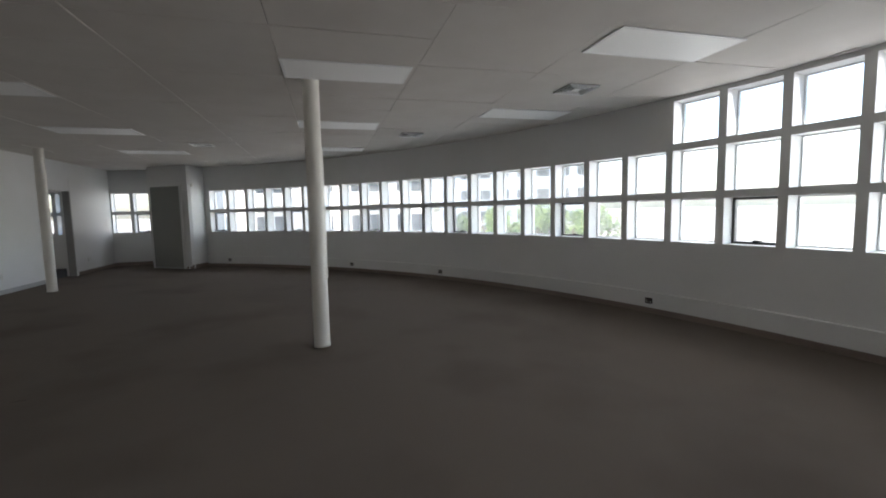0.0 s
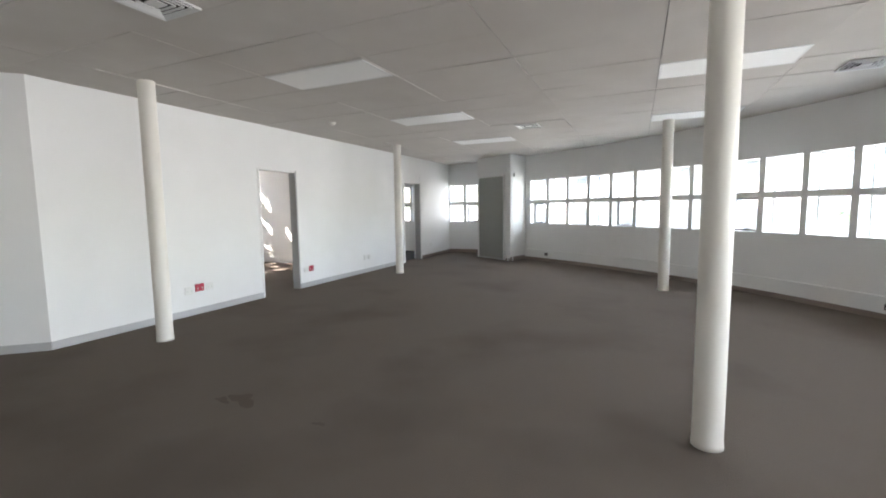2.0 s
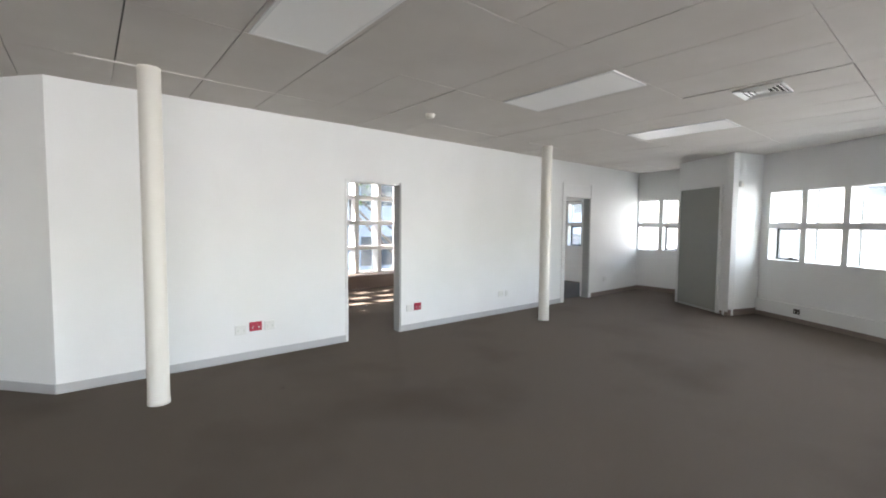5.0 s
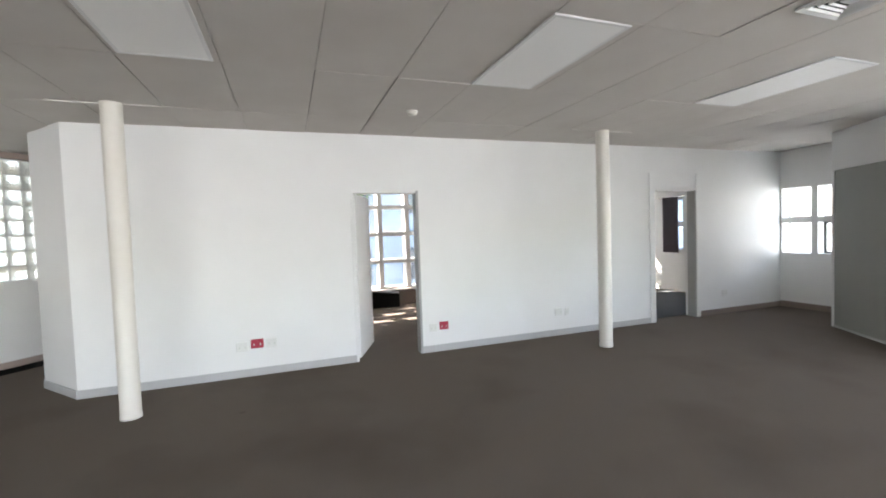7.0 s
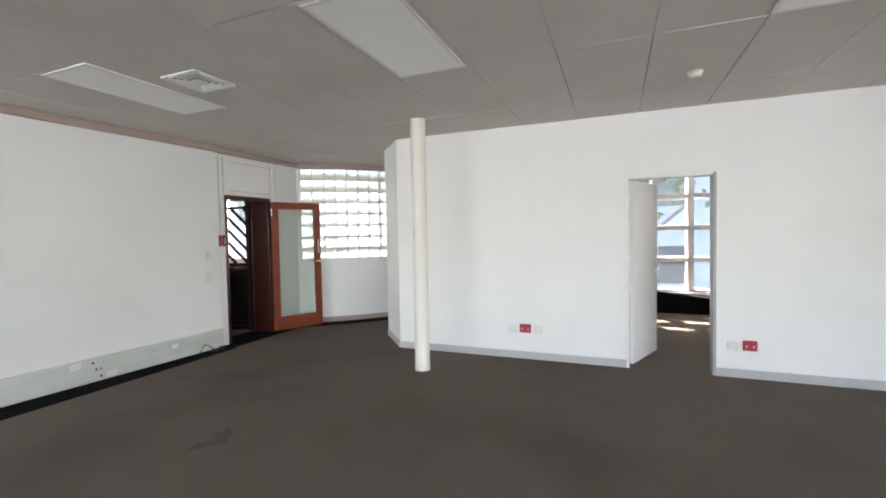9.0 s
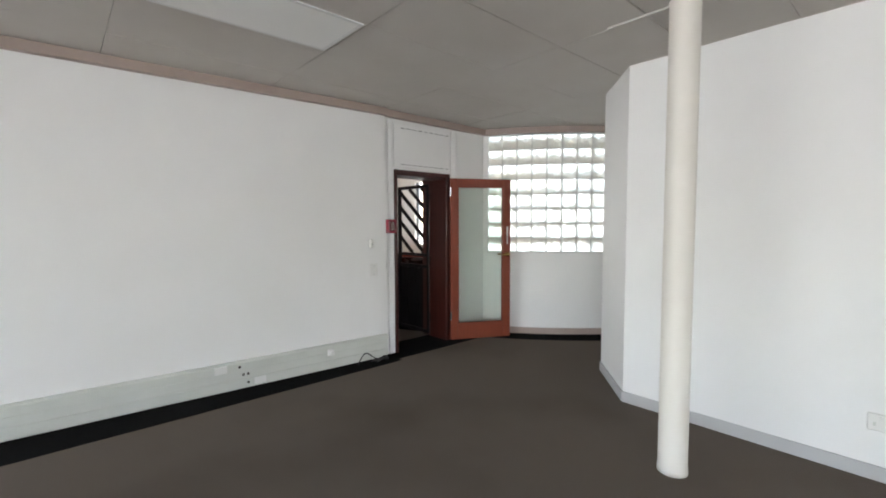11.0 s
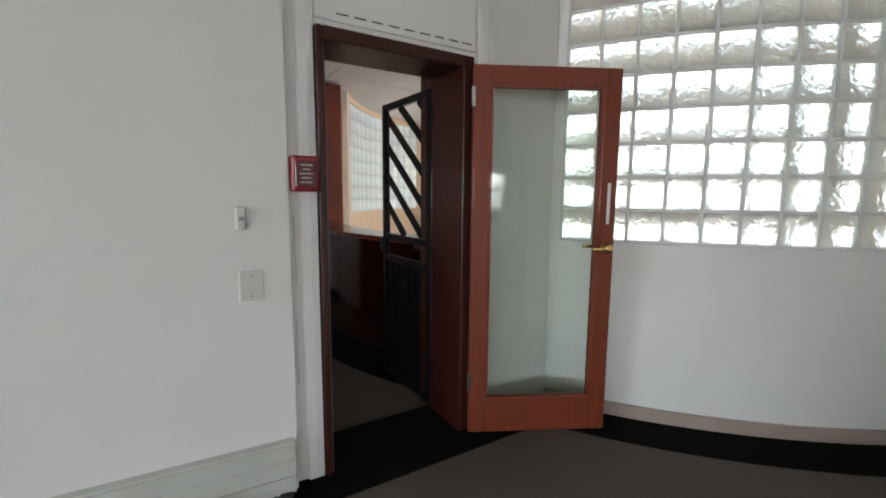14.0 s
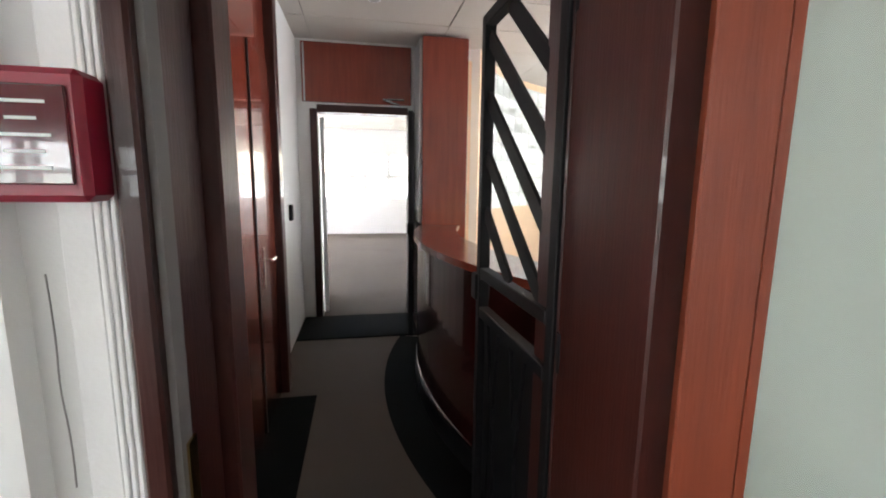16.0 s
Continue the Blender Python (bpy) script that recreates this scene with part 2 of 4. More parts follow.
def rod(bm, a, b, r, seg=10):
    a, b = Vector(a), Vector(b)
    d = b - a
    m = Matrix.Translation((a + b) / 2) @ d.to_track_quat('Z', 'Y').to_matrix().to_4x4()
    bmesh.ops.create_cone(bm, cap_ends=True, segments=seg, radius1=r, radius2=r, depth=d.length, matrix=m)


def bar(bm, a, b, w, t):
    """A flat bar from a to b in the xz plane of its thing: w wide, t thick in y."""
    a, b = Vector(a), Vector(b)
    d = b - a
    ang = math.atan2(d.z, d.x)
    mid = (a + b) / 2
    box(bm, -d.length / 2, d.length / 2, -t / 2, t / 2, -w / 2, w / 2, m=Matrix.Translation(mid) @ Matrix.Rotation(-ang, 4, 'Y'))


def lathe(bm, prof, seg=20):
    rings = []
    for r, z in prof:
        rings.append([bm.verts.new((r * math.cos(2 * math.pi * i / seg), r * math.sin(2 * math.pi * i / seg), z)) for i in range(seg)])
    for a, b in zip(rings, rings[1:]):
        for i in range(seg):
            j = (i + 1) % seg
            bm.faces.new((a[i], a[j], b[j], b[i]))
    bm.faces.new(list(reversed(rings[0])))
    bm.faces.new(rings[-1])


H = 2.69


def grid_wall(us, zs, void, place):
    """A wall of cells: place(u, z, d) gives the point at depth d (0 room side, 1 far side)."""
    bm = bmesh.new()
    memo = {}

    def v(i, j, d):
        k = (i, j, d)
        if k not in memo:
            memo[k] = bm.verts.new(place(us[i], zs[j], d))
        return memo[k]

    nu, nz = len(us) - 1, len(zs) - 1

    def solid(i, j):
        return 0 <= i < nu and 0 <= j < nz and not void((us[i] + us[i + 1]) / 2, (zs[j] + zs[j + 1]) / 2)

    for i in range(nu):
        for j in range(nz):
            if not solid(i, j):
                continue
            bm.faces.new((v(i, j, 0), v(i + 1, j, 0), v(i + 1, j + 1, 0), v(i, j + 1, 0)))
            bm.faces.new((v(i, j, 1), v(i, j + 1, 1), v(i + 1, j + 1, 1), v(i + 1, j, 1)))
            if not solid(i - 1, j):
                bm.faces.new((v(i, j, 0), v(i, j + 1, 0), v(i, j + 1, 1), v(i, j, 1)))
            if not solid(i + 1, j):
                bm.faces.new((v(i + 1, j, 0), v(i + 1, j, 1), v(i + 1, j + 1, 1), v(i + 1, j + 1, 0)))
            if not solid(i, j - 1):
                bm.faces.new((v(i, j, 0), v(i, j, 1), v(i + 1, j, 1), v(i + 1, j, 0)))
            if not solid(i, j + 1):
                bm.faces.new((v(i, j + 1, 0), v(i + 1, j + 1, 0), v(i + 1, j + 1, 1), v(i, j + 1, 1)))
    bmesh.ops.recalc_face_normals(bm, faces=bm.faces)
    return bm


def cuts(lo, hi, spans):
    return sorted({lo, hi, *[round(c, 4) for s in spans for c in s if lo < c < hi]})


def wall(name, p0, p1, th, openings=(), label="white painted plaster wall", mat=None, top=2.74, base=0.0):
    """A straight wall from p0 to p1; its thickness lies to the left of that way. openings: (u0, u1, z0, z1)."""
    p0, p1 = Vector(p0), Vector(p1)
    L = (p1 - p0).length
    d = (p1 - p0) / L
    n = Vector((-d.y, d.x))
    us = cuts(0, L, [o[:2] for o in openings])
    zs = cuts(base, top, [o[2:] for o in openings])
    bm = grid_wall(us, zs, lambda u, z: any(o[0] < u < o[1] and o[2] < z < o[3] for o in openings),
                   lambda u, z, k: (*(p0 + d * u + n * th * k), z))
    return structure(name, bm, mat or M_WALL, label, "wall")


ROWS2 = [(0.94, 1.46), (1.54, 2.05)]
ROWS3 = ROWS2 + [(2.13, 2.64)]
ROWS4 = [(0.33, 0.86)] + ROWS3
WINDOWS = [0]


def window(m, w, z0, z1, casement=False, deep=0.2, glass=None):
    """A small fixed pane, or a dark steel casement, set deep in its opening. m: the opening's left bottom at the room face, x along, y outwards."""
    WINDOWS[0] += 1
    h = z1 - z0
    kind = "dark steel casement window with a small stay" if casement else "small square fixed window pane in a deep white reveal"
    win = thing("window_%d" % WINDOWS[0], m, kind, "window", kind="structure")
    f = 0.028 if casement else 0.014
    y0, y1 = deep - (0.03 if casement else 0.012), deep + 0.02
    part("window_frame", boxes((0, w, y0, y1, 0, f), (0, w, y0, y1, h - f, h), (0, f, y0, y1, f, h - f), (w - f, w, y0, y1, f, h - f)), M_STEEL if casement else M_WHITE, win)
    p = part("pane", boxes((f, w - f, deep, deep + 0.005, f, h - f)), glass or M_GLASS, win)
    p.visible_shadow = False
    if casement:
        bm = bmesh.new()
        box(bm, w / 2 - 0.03, w / 2 + 0.03, y0 - 0.03, y0, f * 0.3, f + 0.02, bevel=0.004)
        rod(bm, (w / 2, y0 - 0.03, f), (w / 2 + 0.07, y0 - 0.035, f + 0.012), 0.006, 6)
        part("window_stay", bm, M_BLACK, win)
    return win


def straight_windows(p0, p1, spans, rows, deep=0.2, casements=(), glass=None):
    p0, p1 = Vector(p0), Vector(p1)
    d = (p1 - p0).normalized()
    for i, (a, b) in enumerate(spans):
        for j, (z0, z1) in enumerate(rows):
            q = p0 + d * a
            window(Matrix.Translation((q.x, q.y, z0)) @ Matrix.Rotation(math.atan2(d.y, d.x), 4, 'Z'), b - a, z0, z1, (i, j) in casements, deep, glass)


def openings_of(spans, rows):
    return [(a, b, c, d) for a, b in spans for c, d in rows]


# ---- large structure ----
ARC = (-3.777, -6.416, 14.325)
TH0, STEP, WID = 60.29, 2.435, 2.08
TH_HI, TH_LO = 65.2, -13.0


def arc_pt(th, r, z):
    a = radians(th)
    return (ARC[0] + r * math.cos(a), ARC[1] + r * math.sin(a), z)


outline = [arc_pt(TH_HI - i * (TH_HI - TH_LO) / 60, ARC[2] + 0.27, 0)[:2] for i in range(61)]
outline += [(4.3, -9.75), (4.3, -16.3), (-4.5, -16.3), (-4.5, 7.68), (2.34, 7.68)]


def slab(z0, z1):
    bm = bmesh.new()
    lo = [bm.verts.new((x, y, z0)) for x, y in outline]
    hi = [bm.verts.new((x, y, z1)) for x, y in outline]
    bm.faces.new(lo)
    bm.faces.new(list(reversed(hi)))
    for i in range(len(lo)):
        j = (i + 1) % len(lo)
        bm.faces.new((lo[i], hi[i], hi[j], lo[j]))
    bmesh.ops.recalc_face_normals(bm, faces=bm.faces)
    return bm


structure("floor", slab(-0.3, 0.0), M_CARPET, "worn brown-grey office carpet with dark stains", "floor")
structure("roof", slab(2.75, 3.0), M_OUT, "flat concrete roof slab", "roof")

# arc of deep small windows
W_ARC = 0.27
cols = []
k = -1
while TH0 - STEP * k - WID > TH_LO + 1:
    hi = TH0 - STEP * k
    cols.append((k, hi - WID, hi, ROWS3 if k >= 18 else ROWS2))
    k += 1
us = cuts(TH_LO, TH_HI, [c[1:3] for c in cols])
zs = cuts(0, 2.74, ROWS3)


def arc_void(u, z):
    return any(a < u < b and any(z0 < z < z1 for z0, z1 in rows) for _, a, b, rows in cols)


structure("wall_east", grid_wall(us, zs, arc_void, lambda u, z, d: arc_pt(u, ARC[2] + W_ARC * d, z)), M_WALL, "long curved white wall pierced by rows of small square windows", "wall")
for k, a, b, rows in cols:
    w = ARC[2] * radians(WID)
    for j, (z0, z1) in enumerate(rows):
        x, y, _ = arc_pt(b, ARC[2] + 0.006, 0)
        mid = radians((a + b) / 2)
        window(Matrix.Translation((x, y, z0)) @ Matrix.Rotation(mid - math.pi / 2, 4, 'Z'), w, z0, z1, j == 0 and k % 4 == 3, 0.2)

# partition with two doorways, chamfered corner and passage side
wall("wall_west", (0, -2.714), (0, 7.42), 0.12, [(2.714, 3.534, -1, 2.03), (7.27, 8.14, -1, 2.05)], "long white partition wall with two doorways")
wall("wall_chamfer", (-0.58, -3.214), (0, -2.714), 0.12, (), "short white chamfered wall at the partition corner")
wall("wall_passage", (-3.6, -3.214), (-0.58, -3.214), 0.12, [(1.95, 2.75, -1, 2.03)], "white passage wall with a doorway")

# north wall
NSP = [(4.4 + a, 4.4 + c) for a, c in ((-2.5, -1.98), (-1.89, -1.37), (-1.28, -0.76), (0.03, 0.48), (0.57, 1.09))]
wall("wall_north", (-4.4, 7.42), (2.9, 7.42), 0.25, openings_of(NSP, ROWS2), "white wall with pairs of small square windows")
straight_windows((-4.4, 7.42), (2.9, 7.42), NSP, ROWS2, casements=((4, 0), (1, 0)))

# closet across the north corner
wall("wall_closet", (1.28, 6.46), (2.42, 5.72), 0.10, (), "white diagonal closet wall across the room corner")
wall("wall_closet_side", (1.18, 7.42), (1.28, 6.46), 0.10, (), "white closet side wall")
wall("wall_closet_return", (2.42, 5.72), (2.78, 6.75), 0.10, (), "white closet side wall")

# south wall with the entrance
wall("wall_south", (4.2, -5.24), (0.73, -5.03), 0.2, (), "white painted wall beside the entrance")
wall("wall_entrance", (0.76, -5.07), (-0.86, -5.07), 0.22, [(0.16, 0.99, -1, 2.06)], "white wall panel round the entrance door")
wall("wall_closing_side", (4.2, -9.5), (4.2, -5.24), 0.25, (), "plain white wall")
wall("wall_closing_back", (10.8, -9.5), (4.2, -9.5), 0.25, (), "plain white wall")

# rooms behind the partition
WSP = [(1.24 + 0.61 * i + 3.4, 1.75 + 0.61 * i + 3.4) for i in (-7, -6, -5, -4, -3, -2, -1, 0, 1, 2, 3, 4.59, 5.59, 6.59, 7.59, 8.59)]
wall("wall_outer_west", (-4.2, -3.4), (-4.2, 7.42), 0.28, openings_of(WSP, ROWS4), "white wall of small square windows from low sill to ceiling")
straight_windows((-4.2, -3.4), (-4.2, 7.42), WSP, ROWS4, 0.22, casements=((8, 2), (4, 2)), glass=M_GLASS_WEST)
wall("wall_between_rooms", (-4.2, 3.59), (-0.12, 3.59), 0.085, (), "white wall between two offices")

# lobby and the far office
wall("wall_lobby_east", (0.88, -5.27), (0.88, -8.84), 0.12, (), "white lobby wall")
wall("wall_lobby_south", (1.05, -8.86), (-0.86, -8.86), 0.14, [(0.35, 1.22, -1, 2.04)], "lobby wall with a doorway to the far office")
# The wide opening in this wall is added only to light the lobby.
wall("wall_lobby_west", (-3.5, -16.2), (-3.5, -3.1), 0.2, [(6.3, 11.7, 0.95, 2.5)], "plain white lobby wall with a wide opening added for daylight")
FSP = [(0.3 + 0.61 * i, 0.82 + 0.61 * i) for i in range(11)]
wall("wall_far_office", (4.1, -16.0), (-3.5, -16.0), 0.25, openings_of(FSP, ROWS2), "white far office wall with small windows")
straight_windows((4.1, -16.0), (-3.5, -16.0), FSP, ROWS2)
# Openings here are unseen, added to pass the fill lamp's light.
wall("wall_far_office_east", (4.1, -9.4), (4.1, -16.0), 0.15, openings_of([(1.0 + .61 * i, 1.52 + .61 * i) for i in range(8)], ROWS2), "white far office wall")
wall("wall_far_office_north", (4.1, -9.0), (1.05, -9.0), -0.1, (), "white far office wall")


# ceiling boards, in one mesh over a dark backing
def inside(x, y):
    if math.hypot(x - ARC[0], y - ARC[1]) > ARC[2] + 0.25 or x < -4.3 or y > 7.6:
        return False
    return y > -9.6 or x < 4.3


def clampv(x, y):
    dx, dy = x - ARC[0], y - ARC[1]
    r = math.hypot(dx, dy)
    k = min(1.0, (ARC[2] + 0.1) / r)
    x, y = ARC[0] + dx * k, ARC[1] + dy * k
    return max(x, -4.3), min(max(y, -16.1), 7.5)


TROFFERS = [(1.94, -4.0), (1.94, -1.64), (1.94, 0.73), (1.96, 3.1), (5.5, -2.82), (5.5, -0.28), (5.5, 2.24), (7.97, -4.0), (7.97, -1.45)]
bm = bmesh.new()
rng = random.Random(4)
TX, TY = 1.192, 0.60
for i in range(-6, 9):
    for j in range(-24, 17):
        x0, y0 = 1.92 + i * TX, -1.67 + j * TY
        if not inside(x0 + TX / 2, y0 + TY / 2) and not inside(x0 + 0.05, y0 + 0.05):
            continue
        g = rng.choice((0.0015, 0.002, 0.003, 0.005))
        pts = [clampv(x0 + a, y0 + b) for a, b in ((g, g), (TX - g, g), (TX - g, TY - g), (g, TY - g))]
        z = H + rng.uniform(-0.0015, 0.0015)
        lo = [bm.verts.new((x, y, z + rng.uniform(-0.0032, 0.0032))) for x, y in pts]
        up = [bm.verts.new((x, y, H + 0.012)) for x, y in pts]
        bm.faces.new(list(reversed(lo)))
        for q in range(4):
            r = (q + 1) % 4
            bm.faces.new((lo[q], lo[r], up[r], up[q]))
ceil_back = slab(2.705, 2.715)
tmp = bpy.data.meshes.new("tmp")
ceil_back.to_mesh(tmp)
ceil_back.free()
nf = len(bm.faces)
bm.from_mesh(tmp)
bm.faces.ensure_lookup_table()
for f in bm.faces[nf:]:
    f.material_index = 1
structure("ceiling", bm, [M_CEIL, M_GAP], "suspended ceiling of slightly uneven grey-beige boards", "ceiling")


# ---- ground and distance outside ----
bm = bmesh.new()
bmesh.ops.create_circle(bm, cap_ends=True, segments=64, radius=1500, matrix=Matrix.Translation((0, 0, -4.2)))
structure("ground", bm, M_ASPHALT, "pale grey yard and street ground outside", "ground")


# ---- things ----
def column(x, y):
    col = thing("column", pose(x, y, 0), "slim round cream-painted steel column from carpet to ceiling", "column", "columns")
    bm = bmesh.new()
    lathe(bm, [(0.083, 0.0), (0.083, 0.03), (0.08, 0.04), (0.08, H - 0.02), (0.083, H + 0.004)], 28)
    part("shaft", bm, M_CREAM, col, smooth=True)
    if x < 1.0:
        part("ceiling_strip", boxes((-0.012, 0.012, -0.45, 0.45, H - 0.010, H)), M_TEE, col)
    return col


for x, y in ((0.75, -2.055), (0.74, 3.01), (5.735, -2.205), (5.75, 2.75)):
    column(x, y)


def troffer(x, y):
    w, d = 1.15, 0.53
    t = thing("ceiling_light", pose(x, y, H), "recessed rectangular ceiling light with white diffuser, switched off", "ceiling light", "ceiling lights")
    f = 0.022
    part("frame", boxes((0, w, 0, f, -0.009, 0.01), (0, w, d - f, d, -0.009, 0.01), (0, f, f, d - f, -0.009, 0.01), (w - f, w, f, d - f, -0.009, 0.01)), M_WHITE, t)
    part("diffuser", boxes((f, w - f, f, d - f, -0.0075, 0.008)), M_DIFF, t)


for x, y in TROFFERS:
    troffer(x, y)


def vent(x, y, s=0.36):
    v = thing("ceiling_vent", pose(x, y, H), "square white ceiling air diffuser with stepped slats", "air vent", "air vents")
    part("backing", boxes((-s / 2, s / 2, -s / 2, s / 2, -0.004, 0.012)), M_VENTDARK, v)
    for i in range(5):
        o, w = s / 2 - i * 0.034, 0.03 if i == 0 else 0.012
        z0, z1 = -0.018 + 0.001 * i, -0.010 + 0.001 * i
        bm = bmesh.new()
        if i == 4:
            box(bm, -o, o, -o, o, z0, z1)
        else:
            a, b = o, o - w
            for q in range(4):
                m = Matrix.Rotation(q * math.pi / 2, 4, 'Z')
                vs = [bm.verts.new(m @ Vector(p)) for p in ((-a, -a, z0), (a, -a, z0), (b, -b, z1 + 0.008), (-b, -b, z1 + 0.008))]
                bm.faces.new(vs)
                vs2 = [bm.verts.new(m @ Vector(p)) for p in ((-a, -a, z0), (a, -a, z0), (a, -a, 0.0), (-a, -a, 0.0))]
                bm.faces.new(vs2)
        part("frame" if i == 0 else "slat", bm, M_WHITE, v)


for x, y in ((2.53, -3.08), (3.68, 2.2), (8.56, -2.45), (7.3, 0.6)):
    vent(x, y)


def detector(x, y):
    d = thing("smoke_detector", pose(x, y, H), "small round cream smoke detector on the ceiling", "smoke detector", "smoke detectors")
    bm = bmesh.new()
    lathe(bm, [(0.055, 0.0), (0.055, -0.014), (0.05, -0.016)], 24)
    bmesh.ops.reverse_faces(bm, faces=bm.faces)
    part("base", bm, M_CREAM, d, smooth=False)
    bm = bmesh.new()
    lathe(bm, [(0.045, -0.016), (0.045, -0.034), (0.034, -0.044), (0.012, -0.047)], 24)
    bmesh.ops.reverse_faces(bm, faces=bm.faces)
    part("cap", bm, M_CREAM, d)


detector(1.08, 0.48)


def downlight(x, y):
    d = thing("downlight", pose(x, y, H), "small round recessed downlight in the lobby ceiling", "downlight")
    bm = bmesh.new()
    lathe(bm, [(0.05, 0.0), (0.05, -0.006), (0.038, -0.009)], 24)
    bmesh.ops.reverse_faces(bm, faces=bm.faces)
    part("rim", bm, M_WHITE, d)
    bm = bmesh.new()
    lathe(bm, [(0.034, -0.0092), (0.034, -0.0105), (0.028, -0.011)], 20)
    bmesh.ops.reverse_faces(bm, faces=bm.faces)
    part("lamp_face", bm, M_SKIRT, d)


downlight(0.18, -7.84)


# skirtings and trunking
def strip(name, p0, p1, th, h, mat, label, z0=0.0):
    """A board along a wall face, on the right-hand side of the way p0 to p1."""
    p0, p1 = Vector(p0), Vector(p1)
    d = (p1 - p0).normalized()
    m = Matrix.Translation((p0.x, p0.y, z0)) @ Matrix.Rotation(math.atan2(d.y, d.x), 4, 'Z')
    bm = bmesh.new()
    box(bm, 0, (p1 - p0).length, -th, -0.0005, 0.001, h, m=m)
    return structure(name, bm, mat, label, "skirting board")


for a, b in (((0, -2.714), (0, 0.0)), ((0, 0.822), (0, 4.50)), ((0, 5.47), (0, 7.42))):
    strip("baseboard", a, b, 0.012, 0.085, M_SKIRT if a[1] < 5 else M_SKIRT_BROWN, "grey painted skirting board")
strip("baseboard_chamfer", (-0.58, -3.214), (0, -2.714), 0.012, 0.085, M_SKIRT, "grey painted skirting board")
strip("baseboard_passage", (-0.85, -3.214), (-0.58, -3.214), 0.012, 0.085, M_SKIRT, "grey painted skirting board")
strip("baseboard_north", (0, 7.42), (1.2, 7.42), 0.014, 0.10, M_SKIRT_BROWN, "brown skirting board")
strip("baseboard_closet", (2.28, 5.81), (2.42, 5.72), 0.014, 0.06, M_SKIRT_BROWN, "brown skirting board")
strip("baseboard_closet_return", (2.42, 5.72), (2.75, 6.65), 0.014, 0.10, M_SKIRT_BROWN, "brown skirting board")


def arc_strip(name, r0, r1, z0, z1, mat, label, bow=0.0):
    bm = bmesh.new()
    n = 70
    ring = []
    for i in range(n + 1):
        th = 63.3 + (TH_LO - 63.3) * i / n
        ring.append([bm.verts.new(arc_pt(th, r, z)) for r, z in ((r0, z0), (r0, z1), (r1, z1), (r1, z0))])
    for a, b in zip(ring, ring[1:]):
        for i in range(4):
            j = (i + 1) % 4
            bm.faces.new((a[i], a[j], b[j], b[i]))
    bm.faces.new(ring[0])
    bm.faces.new(list(reversed(ring[-1])))
    bmesh.ops.recalc_face_normals(bm, faces=bm.faces)
    return structure(name, bm, mat, label, "trunking")


arc_strip("trim_arc_trunking", ARC[2] - 0.055, ARC[2] - 0.0005, 0.07, 0.27, M_WALL, "white cable trunking along the foot of the curved wall")
arc_strip("baseboard_arc", ARC[2] - 0.068, ARC[2] - 0.0005, 0.001, 0.066, M_SKIRT_BROWN, "brown skirting along the curved wall")


def socket(m, w, h, mat, label, holes=True, name="wall_socket", category="socket", group="wall sockets"):
    """A plate on a wall; m: x along the wall, -y into the room, z up, at the plate's centre."""
    s = thing(name, m, label, category, group)
    bm = bmesh.new()
    box(bm, -w / 2, w / 2, -0.012, 0.0, -h / 2, h / 2, bevel=0.004)
    part("plate", bm, mat, s)
    if holes:
        for dx in (-0.25, 0.25):
            part("socket_hole", boxes((dx * w - 0.006, dx * w + 0.006, -0.0135, -0.0115, -0.02, 0.002)), M_TRUNK if mat != M_DARKPLATE else M_PLASTIC, s)
        bm = bmesh.new()
        box(bm, -0.01, 0.01, -0.018, -0.011, h * 0.22, h * 0.36, bevel=0.002)
        part("rocker", bm, mat, s)
    return s


for th, z in ((60.4, 0.17), (44.6, 0.16), (34.2, 0.15), (17.4, 0.16)):
    x, y, _ = arc_pt(th, ARC[2] - 0.055, 0)
    socket(Matrix.Translation((x, y, z)) @ Matrix.Rotation(radians(th) - math.pi / 2, 4, 'Z'), 0.10, 0.075, M_DARKPLATE, "dark brown double socket on the wall trunking")
FACE_E = Matrix.Rotation(math.pi / 2, 4, 'Z')
for y, z, w, mat, lab in ((-1.23, 0.335, 0.12, M_PLASTIC, "white wall socket above the grey skirting"), (-1.079, 0.355, 0.13, M_RED, "red dedicated wall socket above the grey skirting"),
                          (-0.93, 0.35, 0.11, M_PLASTIC, "white wall socket above the grey skirting"), (0.965, 0.31, 0.10, M_PLASTIC, "white wall socket beside the doorway"),
                          (1.107, 0.323, 0.12, M_RED, "red dedicated wall socket beside the doorway"), (2.82, 0.335, 0.12, M_PLASTIC, "white wall socket above the grey skirting"),
                          (2.96, 0.33, 0.07, M_PLASTIC, "small white outlet plate"), (6.05, 0.34, 0.12, M_PLASTIC, "pale wall socket near the corner")):
    socket(Matrix.Translation((0, y, z)) @ FACE_E, w, 0.10, mat, lab)


# door linings in the partition
def lining(name, y0, y1, top, mat, x0=-0.13, x1=0.012, f=0.03, label="white painted door lining"):
    d = thing(name, pose(0, (y0 + y1) / 2, 0), label, "door frame", kind="structure")
    hw = (y1 - y0) / 2
    part("jamb", boxes((x0, x1, -hw - 0.001, -hw + f, 0.001, top), bevel=0.003), mat, d)
    # Shade on this reveal is put into the jamb's grey colour.
    part("jamb", boxes((x0, x1, hw - f, hw + 0.001, 0.001, top), bevel=0.003), M_JAMB_SHADE, d, "door jamb coloured mid-grey for the shade on its reveal")
    part("head", boxes((x0, x1, -hw + f, hw - f, top - f, top + 0.001), bevel=0.003), mat, d)
    return d


